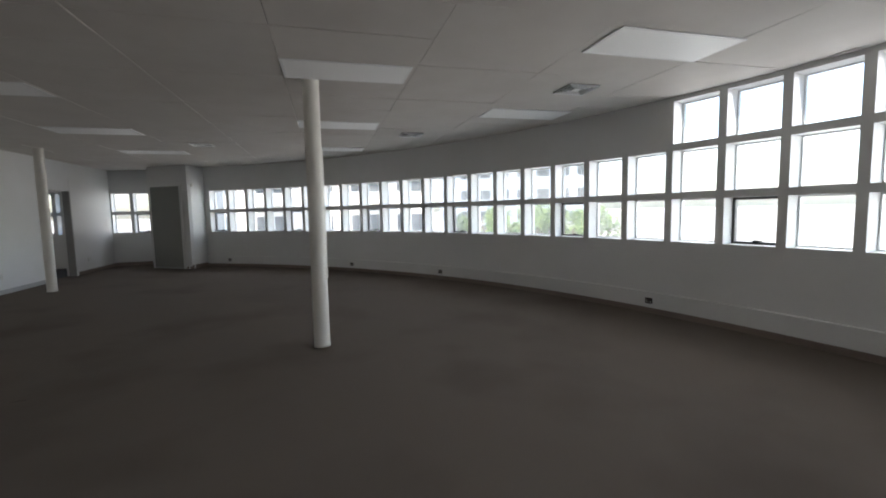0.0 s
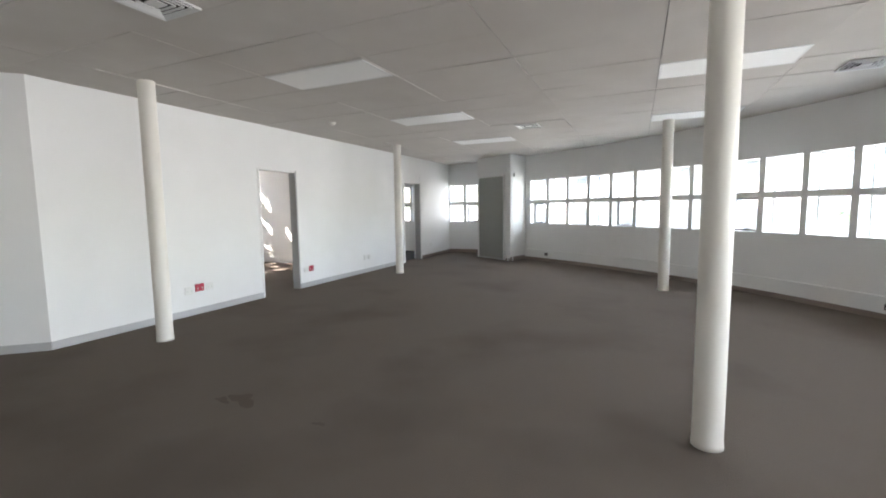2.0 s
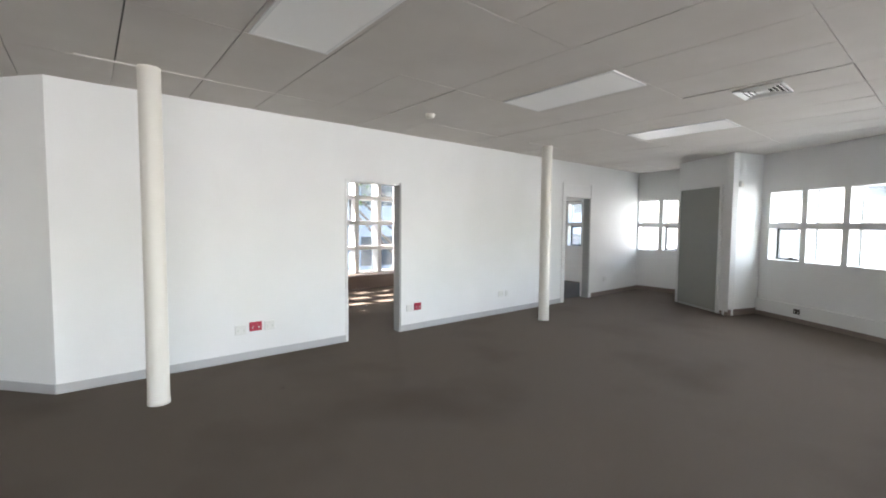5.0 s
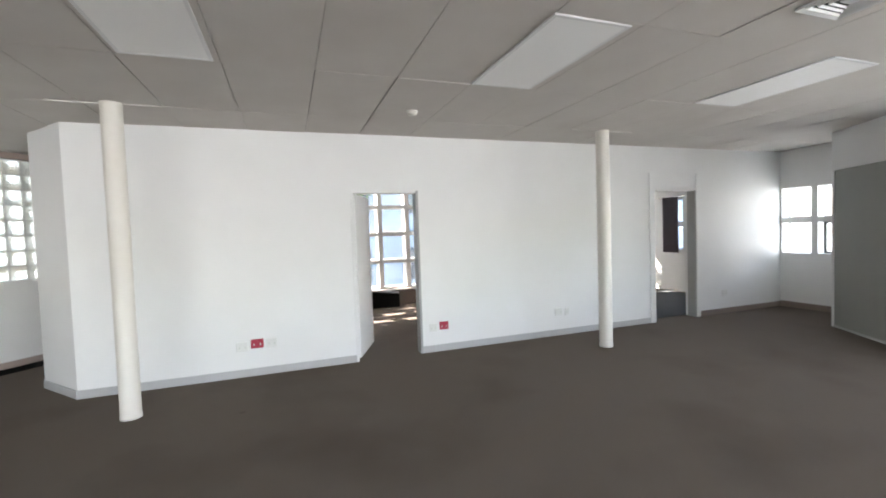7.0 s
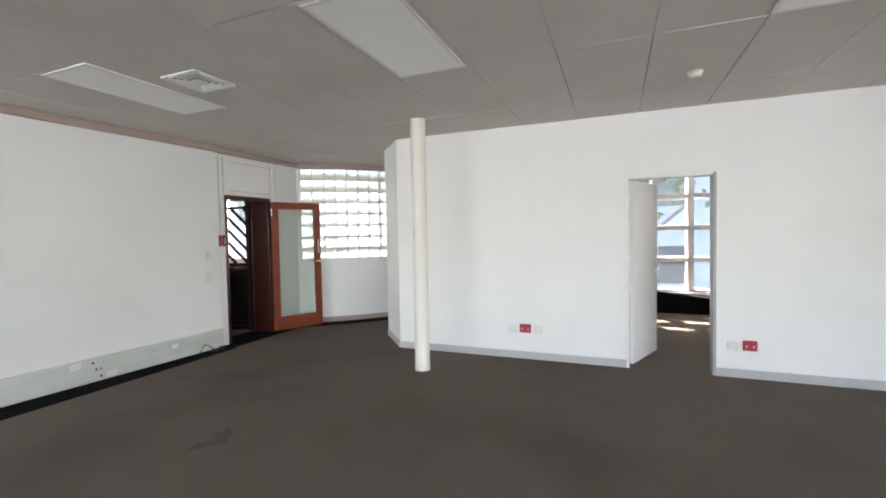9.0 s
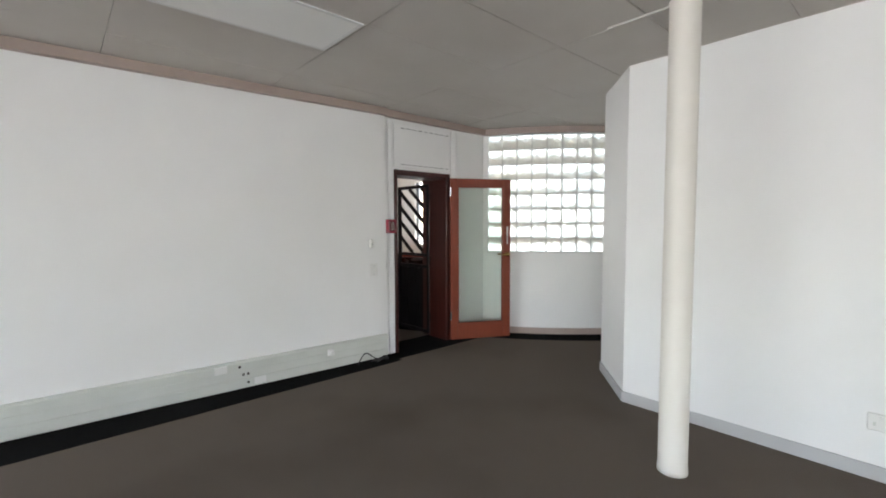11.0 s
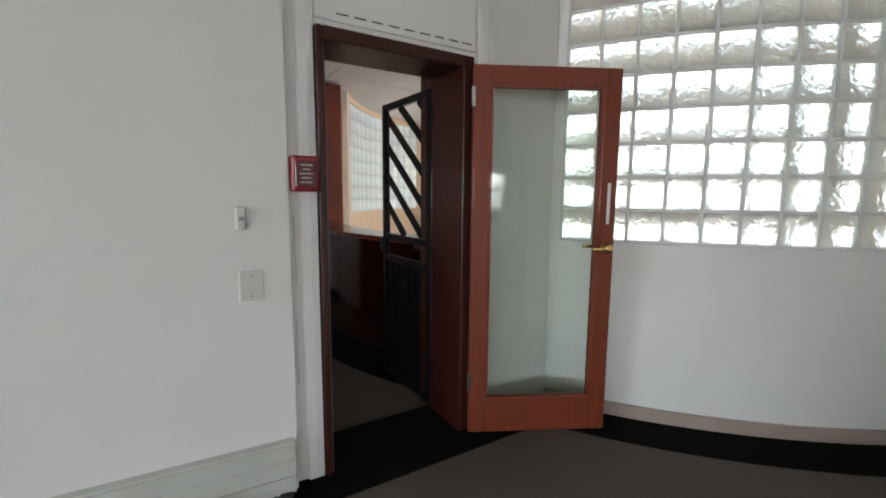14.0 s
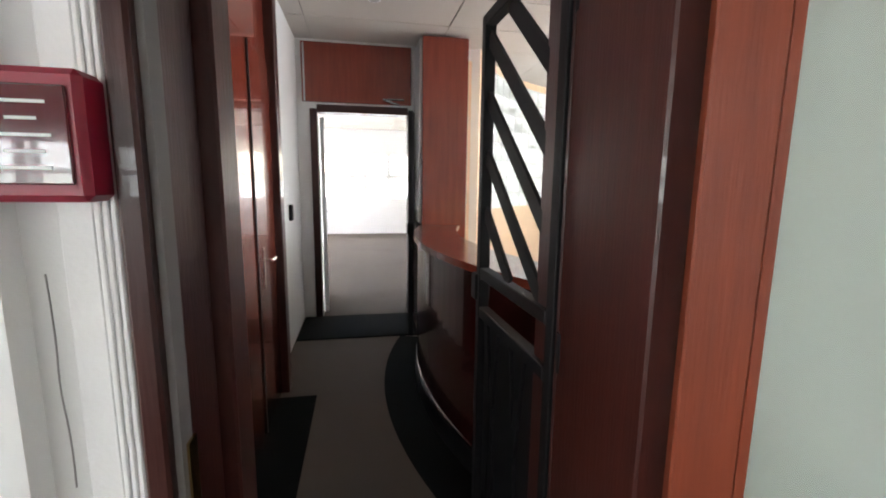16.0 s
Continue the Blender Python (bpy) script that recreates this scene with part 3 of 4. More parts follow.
lining("door_1", 0.0, 0.822, 2.03, M_WALL)
d2 = lining("door_2", 4.556, 5.426, 2.05, M_WALL)
part("architrave", boxes((0.0006, 0.02, -0.515, -0.437, 0.001, 2.29), bevel=0.004), M_WALL, d2)
part("architrave", boxes((0.0006, 0.02, 0.437, 0.515, 0.001, 2.29), bevel=0.004), M_WALL, d2)
part("head_panel", boxes((0.0006, 0.012, -0.435, 0.435, 2.06, 2.26), bevel=0.004), M_WALL, d2)
part("transom_line", boxes((0.0006, 0.02, -0.43, 0.43, 2.03, 2.055), bevel=0.004), M_WALL, d2)


def leaf(name, hinge, yaw, w, h, mat, label):
    """A flush door leaf that turns about its hinge edge at the pose's origin; x along the leaf."""
    d = thing(name, pose(hinge[0], hinge[1], 0.006, 0, 0, yaw), label, "door")
    bm = bmesh.new()
    box(bm, 0, w, -0.02, 0.02, 0, h, bevel=0.003)
    part("door_leaf", bm, mat, d)
    bm = bmesh.new()
    for s in (-1, 1):
        rod(bm, (w - 0.06, s * 0.02, 1.02), (w - 0.06, s * 0.065, 1.02), 0.009, 8)
        rod(bm, (w - 0.06, s * 0.065, 1.02), (w - 0.17, s * 0.065, 1.02), 0.009, 8)
        box(bm, w - 0.08, w - 0.04, s * 0.02 - 0.003, s * 0.02 + 0.003, 0.93, 1.11)
    part("door_handle", bm, M_CHROME, d)
    return d


leaf("white_door", (-0.14, 0.055), 158, 0.76, 2.0, M_WALL, "white flush office door standing open into the room")
leaf("white_door", (-0.16, 5.41), 94, 0.80, 2.0, M_WALL, "white flush office door standing open into the room")
leaf("white_door", (-0.89, -3.07), 84, 0.74, 2.0, M_WALL, "white flush office door standing open off the passage")

# grey closet door and small sensor beside it
cl = thing("closet_door", Matrix.Translation((1.28, 6.46, 0)) @ Matrix.Rotation(math.atan2(-0.74, 1.14), 4, 'Z'), "flat grey-green painted closet door in a pale frame", "door")
bm = bmesh.new()
box(bm, 0.10, 1.10, -0.022, -0.002, 0.03, 2.16, bevel=0.003)
part("door_leaf", bm, M_DOORGREY, cl)
part("frame", boxes((0.055, 0.098, -0.028, -0.001, 0.001, 2.2), (1.102, 1.15, -0.028, -0.001, 0.001, 2.2), (0.098, 1.102, -0.028, -0.001, 2.162, 2.2)), M_WALL, cl)
part("threshold", boxes((0.098, 1.102, -0.026, -0.001, 0.001, 0.028)), M_SKIRT, cl)
sn = thing("alarm_sensor", Matrix.Translation((2.47, 5.86, 2.18)) @ Matrix.Rotation(radians(70), 4, 'Z'), "small white corner alarm sensor on the closet wall", "sensor")
bm = bmesh.new()
box(bm, -0.035, 0.035, -0.05, 0.0, -0.05, 0.05, bevel=0.01)
part("housing", bm, M_PLASTIC, sn)
part("lens", boxes((-0.02, 0.02, -0.053, -0.05, -0.03, 0.01)), M_CREAM, sn)


# ---- entrance ----
YS = -5.07
tr = thing("trunking", Matrix.Translation((4.2, -5.24, 0)) @ Matrix.Rotation(-math.atan2(0.21, 3.47), 4, 'Z'), "long white three-compartment skirting trunking with knocked-out holes", "trunking")
for z0, z1, d in ((0.03, 0.1015, 0.053), (0.103, 0.1775, 0.051), (0.179, 0.248, 0.053)):
    part("cover", boxes((-3.46, 0, 0.001, d, z0, z1), bevel=0.002), M_TRUNK, tr)
part("back_plate", boxes((-3.46, 0, 0.0006, 0.04, 0.015, 0.258)), M_TRUNK, tr)
for x, z in ((-1.95, 0.213), (-2.02, 0.065), (-2.02, 0.14), (-1.98, 0.14)):
    bm = bmesh.new()
    rod(bm, (x, 0.045, z), (x, 0.0565 if z != 0.14 else 0.0515, z), 0.012, 10)
    part("hole", bm, M_DARKPLATE, tr)
for x, z in ((-1.80, 0.213), (-2.12, 0.066)):
    part("blank_plate", boxes((x - 0.05, x + 0.05, 0.05, 0.06, z - 0.032, z + 0.032), bevel=0.003), M_PLASTIC, tr)
so = thing("trunking_socket", pose(1.42, -5.017, 0.18, 0, 0, -3.4), "small white outlet box on the skirting trunking", "socket")
part("body", boxes((-0.03, 0.03, 0.0005, 0.035, -0.02, 0.035), bevel=0.004), M_PLASTIC, so)
part("plug", boxes((-0.022, 0.022, 0.0355, 0.065, -0.012, 0.022), bevel=0.006), M_PLASTIC, so)


def cable(name, pts, r, mat, label):
    cu = bpy.data.curves.new(name, 'CURVE')
    cu.dimensions = '3D'
    cu.bevel_depth = r
    cu.bevel_resolution = 2
    sp = cu.splines.new('NURBS')
    sp.points.add(len(pts) - 1)
    for p, q in zip(sp.points, pts):
        p.co = (*q, 1)
    sp.use_endpoint_u = True
    sp.order_u = 3
    cu.materials.append(mat)
    return tagged(new(name, cu), label, "cable")


cable("loose_cable", [(1.14, -4.96, 0.008), (1.10, -4.955, 0.09), (1.04, -4.955, 0.12), (0.97, -4.955, 0.06), (0.90, -4.945, 0.015), (0.82, -4.95, 0.008)], 0.006, M_CABLE, "loose black cable end curling over the black carpet strip")
jb = thing("cable_clump", pose(0.84, -4.945, 0), "small heap of black cable and connectors on the floor", "cable")
bm = bmesh.new()
rg = random.Random(2)
for i in range(7):
    a = rg.uniform(0, 6.28)
    x, y = rg.uniform(-.1, .1), rg.uniform(-.03, .03)
    box(bm, -.03, .03, -.012, .012, 0.001, .022, bevel=.004, m=pose(x, y, 0.002 * i, 0, 0, math.degrees(a)))
part("connectors", bm, M_CABLE, jb)

M_CRACK = nmat("crack_shadow", (0.30, 0.29, 0.28), 0.9)
for pts in ([(0.705, 1.26), (0.702, 1.18), (0.706, 1.10), (0.699, 1.02), (0.701, 0.95)], [(0.708, 0.80), (0.704, 0.70), (0.709, 0.60), (0.705, 0.48)]):
    cr_ = cable("wall_crack", [(x, YS + 0.0008, z) for x, z in pts], 0.0011, M_CRACK, "thin hairline crack in the white plaster")
    tagged(cr_, category="crack", kind="structure")

# fluted white architraves on both sides of the entrance
for x0, fw in ((0.60, 0.075), (-0.375, 0.11)):
    fl = thing("fluted_architrave", pose(x0, YS, 0), "white fluted timber architrave beside the entrance door", "trim", "entrance architraves")
    part("board", boxes((0, fw, 0.0006, 0.014, 0.001, H - 0.1), bevel=0.003), M_WALL, fl)
    part("flat_band", boxes((fw * 0.42, fw - 0.003, 0.0145, 0.019, 0.002, H - 0.1), bevel=0.002), M_WALL, fl)
    for i in range(3):
        u = 0.004 + i * fw * 0.13
        part("reed", boxes((u, u + fw * 0.10, 0.0145, 0.020, 0.002, H - 0.1), bevel=0.002), M_WALL, fl)
tp = thing("transom_panel", pose(0, YS, 0), "white panel with slotted air gaps above the entrance door", "panel")
part("panel", boxes((-0.25, 0.595, 0.0006, 0.014, 2.09, 2.56), bevel=0.003), M_WALL, tp)
for z in (2.12, 2.52):
    for i in range(9):
        x = -0.22 + i * 0.083
        part("slot", boxes((x, x + 0.055, 0.0145, 0.016, z, z + 0.006)), M_DARKPLATE, tp)

# brown cornice under the ceiling
for nm, a, b in (("trim_cornice_south", (4.2, -5.24), (0.73, -5.03)), ("trim_cornice_entrance", (0.72, -5.07), (-0.86, -5.07))):
    strip(nm, a, b, 0.06, 0.075, M_SKIRT_PINK, "fawn painted cornice strip below the ceiling", H - 0.078)

# dark timber frame of the entrance
ef = thing("entrance_frame", pose(0.16, -5.2, 0), "dark mahogany entrance door frame with deep rebate", "door frame")
part("jamb", boxes((0.405, 0.437, -0.05, 0.165, 0.001, 2.06), bevel=0.005), M_WOODDARK, ef)
part("jamb", boxes((-0.39, -0.325, -0.16, 0.165, 0.001, 2.06), bevel=0.005), M_WOODDARK, ef)
part("head", boxes((-0.325, 0.405, -0.13, 0.165, 2.0, 2.06), bevel=0.005), M_WOODDARK, ef)
part("inner_jamb", boxes((0.375, 0.437, -0.16, -0.051, 0.001, 2.06), bevel=0.005), M_WOODDARK, ef)
part("inner_jamb", boxes((-0.40, -0.325, -0.30, -0.161, 0.001, 2.06), bevel=0.005), M_WOODDARK, ef)
part("stop", boxes((0.395, 0.4045, 0.105, 0.145, 0.001, 2.0)), M_STOP, ef, "grey rubber door stop strip")
bm = bmesh.new()
box(bm, 0.391, 0.3948, 0.10, 0.13, 0.88, 1.0)
part("strike_plate", bm, M_BRASS, ef)

# glazed timber entrance leaf, swung wide into the room
LW = 0.785
ang = math.degrees(math.atan2(-4.636 + 5.005, -0.90 + 0.20))
ed = thing("glazed_door", pose(-0.20, -5.005, 0.018, 0, 0, ang), "open red-brown timber entrance door with one large glass pane", "door")
h = 1.99
S1, BR, TR = 0.092, 0.19, 0.095
part("stile", boxes((0, S1, -0.021, 0.021, 0, h), bevel=0.004), M_WOOD, ed)
part("stile", boxes((LW - S1, LW, -0.021, 0.021, 0, h), bevel=0.004), M_WOOD, ed)
part("bottom_rail", boxes((S1, LW - S1, -0.021, 0.021, 0, BR), bevel=0.004), M_WOOD, ed)
part("top_rail", boxes((S1, LW - S1, -0.021, 0.021, h - TR, h), bevel=0.004), M_WOOD, ed)
for s in (-1, 1):
    y0, y1 = sorted((s * 0.006, s * 0.018))
    part("bead", boxes((S1, S1 + 0.014, y0, y1, BR, h - TR), (LW - S1 - 0.014, LW - S1, y0, y1, BR, h - TR), (S1 + 0.014, LW - S1 - 0.014, y0, y1, BR, BR + 0.014), (S1 + 0.014, LW - S1 - 0.014, y0, y1, h - TR - 0.014, h - TR)), M_WOOD, ed)
gp = part("pane", boxes((S1 + 0.002, LW - S1 - 0.002, -0.003, 0.003, BR + 0.002, h - TR - 0.002)), M_DOORGLASS, ed)
gp.visible_shadow = False
bm = bmesh.new()
for s in (-1, 1):
    lathe_m = Matrix.Translation((LW - 0.055, s * 0.021, 1.05)) @ Matrix.Rotation(-s * math.pi / 2, 4, 'X')
    b2 = bmesh.new()
    lathe(b2, [(0.027, 0.0), (0.027, 0.006), (0.011, 0.01), (0.011, 0.035), (0.02, 0.042), (0.026, 0.055), (0.02, 0.068)], 18)
    bmesh.ops.transform(b2, matrix=lathe_m, verts=b2.verts)
    t2 = bpy.data.meshes.new("t")
    b2.to_mesh(t2)
    b2.free()
    bm.from_mesh(t2)
    rod(bm, (LW - 0.055, s * 0.065, 1.05), (LW - 0.135, s * 0.07, 1.045), 0.010, 8)
part("door_knob", bm, M_BRASS, ed, "polished brass lever handle", smooth=True)
bm = bmesh.new()
box(bm, LW - 0.052, LW - 0.034, -0.026, -0.021, 1.18, 1.40, bevel=0.002)
part("edge_plate", bm, M_PLASTIC, ed, "slim pale metal plate")
for z in (0.25, 1.78):
    bm = bmesh.new()
    rod(bm, (-0.004, -0.022, z), (-0.004, -0.022, z + 0.1), 0.007, 8)
    box(bm, 0.0, 0.012, -0.0235, -0.0205, z, z + 0.1)
    part("hinge", bm, M_CHROME, ed)

# things on the wall beside the entrance
cp = thing("fire_call_point", pose(0.662, -5.045, 1.432, 0, 0, 180), "dark red square fire alarm call point with a small notice", "fire alarm")
bm = bmesh.new()
box(bm, -0.058, 0.058, -0.045, 0.012, -0.075, 0.075, bevel=0.008)
part("housing", bm, M_REDSIGN, cp)
bm = bmesh.new()
box(bm, -0.045, 0.045, -0.049, -0.0455, -0.055, 0.055, bevel=0.002)
part("face", bm, nmat("dark_red_glass_face", (0.10, 0.008, 0.014), 0.12, coat=0.6), cp, "glossy dark red glass face")
for i, w in enumerate((0.05, 0.03, 0.055, 0.04, 0.05)):
    z = 0.036 - i * 0.018
    part("notice_line", boxes((-w / 2, w / 2, -0.0502, -0.0492, z - 0.0018, z + 0.0018)), M_PLASTIC, cp)
sw = socket(pose(0.89, -5.04, 0.967, 0, 0, 180), 0.095, 0.13, M_PLASTIC, "cream blank switch plate with two screws", False, "switch_plate", "switch", "")
for z in (-0.042, 0.042):
    bm = bmesh.new()
    rod(bm, (0, -0.0118, z), (0, -0.0145, z), 0.005, 8)
    part("screw", bm, M_SKIRT, sw)
se = thing("door_sensor", pose(0.92, -5.042, 1.25, 0, 0, 180), "small white door contact box on the wall", "sensor")
bm = bmesh.new()
box(bm, -0.02, 0.02, -0.035, -0.0005, -0.045, 0.045, bevel=0.006)
part("housing", bm, M_PLASTIC, se)
part("button", boxes((-0.01, 0.01, -0.038, -0.0352, -0.012, 0.004), bevel=0.001), M_SKIRT, se)


# ---- curved glass-block walls of the lobby ----
def circle3(a, b, c):
    ax, ay, bx, by, cx, cy = *a, *b, *c
    d = 2 * (ax * (by - cy) + bx * (cy - ay) + cx * (ay - by))
    ux = ((ax * ax + ay * ay) * (by - cy) + (bx * bx + by * by) * (cy - ay) + (cx * cx + cy * cy) * (ay - by)) / d
    uy = ((ax * ax + ay * ay) * (cx - bx) + (bx * bx + by * by) * (ax - cx) + (cx * cx + cy * cy) * (bx - ax)) / d
    return ux, uy, math.hypot(ax - ux, ay - uy)


block_bm = bmesh.new()
box(block_bm, -0.0870, 0.0870, -0.034, 0.034, -0.0875, 0.0875, bevel=0.007)
BLOCK_MESH = mesh_of("glass_block", block_bm, M_BLOCK, True)
GB0, ROWH, NROW = 1.075, 0.192, 8


def block_wall(tag, a, b, c, flip, skip0, ncol, inner):
    """A wall on the arc a-b-c; room side is the convex side. Blocks start skip0 along from a."""
    ux, uy, r = circle3(a, b, c)
    t0 = math.atan2(a[1] - uy, a[0] - ux)
    t1 = math.atan2(c[1] - uy, c[0] - ux)
    d = t1 - t0
    while d > math.pi:
        d -= 2 * math.pi
    while d < -math.pi:
        d += 2 * math.pi
    L = abs(d) * r
    sg = 1 if d > 0 else -1
    top = GB0 + NROW * ROWH
    bw = 0.192
    u0, u1 = skip0, skip0 + bw * ncol
    n = 40
    us2 = sorted({*[L * i / n for i in range(n + 1)], u0, u1})

    def pt(u, z, k, off=0.0):
        q = t0 + sg * u / r
        rr = r - 0.10 * k + off
        return (ux + rr * math.cos(q), uy + rr * math.sin(q), z)

    bm = grid_wall(us2, [0.0, GB0, top, 2.74], lambda u, z: u0 < u < u1 and GB0 < z < top, pt)
    for f in bm.faces:
        cc = f.calc_center_median()
        if math.hypot(cc.x - ux, cc.y - uy) < r - 0.09 and inner:
            f.material_index = 1
    w = structure("wall_" + tag, bm, [M_WALL, M_ORANGE], "curved wall with a large panel of rippled glass blocks", "wall")
    # joints
    bm = bmesh.new()
    for i in range(ncol + 1):
        u = u0 + bw * i
        q = t0 + sg * u / r
        m = Matrix.Translation(pt(u, 0, 0.5)) @ Matrix.Rotation(q + math.pi / 2, 4, 'Z')
        box(bm, -0.0085, 0.0085, -0.0345, 0.0345, GB0 + 0.001, top - 0.001, m=m)
    for j in range(NROW + 1):
        z = GB0 + j * ROWH
        z = min(max(z, GB0 + 0.0105), top - 0.0105)
        for i in range(ncol):
            u = u0 + bw * (i + 0.5)
            q = t0 + sg * u / r
            box(bm, -bw / 2 + 0.0085, bw / 2 - 0.0085, -0.0335, 0.0335, z - 0.0085, z + 0.0085, m=Matrix.Translation(pt(u, 0, 0.5)) @ Matrix.Rotation(q + math.pi / 2, 4, 'Z'))
    tagged(part("joints", bm, M_MORTAR, w), kind="stuff")
    for i in range(ncol):
        for j in range(NROW):
            u = u0 + bw * (i + 0.5)
            q = t0 + sg * u / r
            ob = new("glass_block", BLOCK_MESH)
            ob.parent = w
            ob.matrix_basis = Matrix.Translation(pt(u, GB0 + ROWH * (j + 0.5), 0.5)) @ Matrix.Rotation(q + math.pi / 2 + (math.pi if (i + j) % 2 else 0), 4, 'Z')
            ob.visible_shadow = False
    # skirting, cornice and black carpet edge on the room side
    for nm, o0, o1, z0, z1, mat, lab in (("baseboard_" + tag, 0.001, 0.016, 0.001, 0.085, M_SKIRT_PINK, "fawn skirting board on the curved wall"),
                                         ("trim_cornice_" + tag, 0.001, 0.06, H - 0.078, H - 0.003, M_SKIRT_PINK, "fawn cornice strip on the curved wall"),
                                         ("floor_border_" + tag, 0.0, 0.30, -0.001, 0.004, M_BLACK_CARPET, "black carpet border strip along the curved wall")):
        bm = bmesh.new()
        ring = []
        for i in range(n + 1):
            u = L * i / n
            ring.append([bm.verts.new(pt(u, z, 0, o)) for o, z in ((o0, z0), (o0, z1), (o1, z1), (o1, z0))])
        for p, q in zip(ring, ring[1:]):
            for i in range(4):
                jj = (i + 1) % 4
                bm.faces.new((p[i], p[jj], q[jj], q[i]))
        bm.faces.new(ring[0])
        bm.faces.new(list(reversed(ring[-1])))
        bmesh.ops.recalc_face_normals(bm, faces=bm.faces)
        structure(nm, bm, mat, lab, "trim")
    return w


block_wall("glass_block", (-0.80, -5.22), (-1.45, -4.28), (-3.30, -3.21), False, 0.22, 14, True)
block_wall("glass_block_far", (-0.80, -8.86), (-1.45, -9.80), (-3.30, -10.87), False, 0.22, 14, True)

# black carpet strips
bm = boxes((0.70, 4.2, -5.26, -4.80, -0.001, 0.004))
structure("floor_border_south", bm, M_BLACK_CARPET, "black carpet border strip along the entrance wall", "carpet")
bm = bmesh.new()
vs = [bm.verts.new((x, y, 0.006)) for x, y in ((0.72, -5.4), (0.72, -4.86), (-0.55, -4.86), (-0.86, -4.70), (-0.98, -4.76), (-0.84, -5.16), (-0.3, -5.4))]
bm.faces.new(list(reversed(vs)))
r = bmesh.ops.extrude_face_region(bm, geom=bm.faces[:])
bmesh.ops.translate(bm, verts=[v for v in r["geom"] if isinstance(v, bmesh.types.BMVert)], vec=(0, 0, -0.006))
bmesh.ops.recalc_face_normals(bm, faces=bm.faces)
structure("floor_border_threshold", bm, M_BLACK_CARPET, "black carpet at the entrance threshold", "carpet")

# ---- lobby ----
# black steel security gates with slanting bars


def gate(m, w, label, z0=0.03, top_l=1.96, mid=0.96):
    """A gate of square tube, hinged at x=0; slanted infill above, kick panel bars below."""
    g = thing("security_gate", m, label, "gate", "security gates")
    t = 0.04
    for x in (t / 2, w - t / 2):
        bm = bmesh.new()
        box(bm, x - t / 2, x + t / 2, -t / 2, t / 2, z0, top_l, bevel=0.003)
        part("post", bm, M_BLACK, g)
    for z in (z0 + 0.02, mid - 0.06, mid + 0.09, top_l - 0.02):
        bm = bmesh.new()
        box(bm, t, w - t, -t / 2, t / 2, z - 0.02, z + 0.02, bevel=0.003)
        part("rail", bm, M_BLACK, g)
    a0, a1 = mid + 0.11, top_l - 0.04
    lo, hi = t, w - t
    run = 0.46
    for i in range(-3, 6):
        # slanted flat bars rising towards the free side
        zb = a0 + i * 0.20 - 0.05
        pts = []
        xa, za = hi, zb
        xb, zb2 = lo, zb + run
        dz = (zb2 - za) / (xa - xb)
        s0 = max(0.0, (a0 - za) / dz)
        s1 = min(xa - xb, (a1 - za) / dz)
        if s1 - s0 < 0.06:
            continue
        bm = bmesh.new()
        bar(bm, (lo + s0, 0, za + dz * s0), (lo + s1, 0, za + dz * s1), 0.05, 0.012)
        part("slanted_bar", bm, M_BLACK, g)
    for i in range(5):
        x0 = lo + 0.05 + i * (hi - lo - 0.1) / 4
        bm = bmesh.new()
        bar(bm, (x0, 0, z0 + 0.04), (min(hi, max(lo, x0 + (0.12 if i % 2 else -0.1))), 0, mid - 0.09), 0.035, 0.012)
        part("lower_bar", bm, M_BLACK, g)
    part("kick_plate", boxes((lo, hi, -0.014, -0.008, z0 + 0.04, mid - 0.08)), M_BLACK, g)
    part("lock_box", boxes((w - 0.02, w + 0.035, -0.03, 0.03, mid - 0.02, mid + 0.08), bevel=0.004), M_BLACK, g)
    for z in (1.80, 0.98, 0.25):
        bm = bmesh.new()
        rod(bm, (-0.018, 0, z - 0.05), (-0.018, 0, z + 0.05), 0.014, 10)
        box(bm, -0.05, 0.0, -0.01, 0.01, z - 0.025, z + 0.025)
        part("gate_hinge", bm, M_BLACK, g)
    return g


gate(pose(-0.175, -5.37, 0, 0, 0, -88), 0.63, "open black steel security gate with slanting bars at the entrance")
gate(pose(-0.20, -8.78, 0, 0, 0, 83), 0.70, "open black steel security gate with slanting bars at the far doorway")

# curved reception counter
cx, cy, cr = circle3((-0.42, -5.75), (-0.08, -6.75), (-0.22, -8.05))
c = thing("reception_counter", pose(0, 0, 0), "curved dark mahogany reception counter with polished ledge", "counter")
ca0, ca1 = math.atan2(-5.62 - cy, -0.47 - cx), math.atan2(-8.1 - cy, -0.235 - cx)


def ring_bm(r0, r1, z0, z1, a0, a1, n=24):
    bm = bmesh.new()
    ring = []
    for i in range(n + 1):
        a = a0 + (a1 - a0) * i / n
        ring.append([bm.verts.new((cx + r * math.cos(a), cy + r * math.sin(a), z)) for r, z in ((r0, z0), (r0, z1), (r1, z1), (r1, z0))])
    for p, q in zip(ring, ring[1:]):
        for i in range(4):
            j = (i + 1) % 4
            bm.faces.new((p[i], p[j], q[j], q[i]))
    bm.faces.new(ring[0])
    bm.faces.new(list(reversed(ring[-1])))
    bmesh.ops.recalc_face_normals(bm, faces=bm.faces)
    return bm


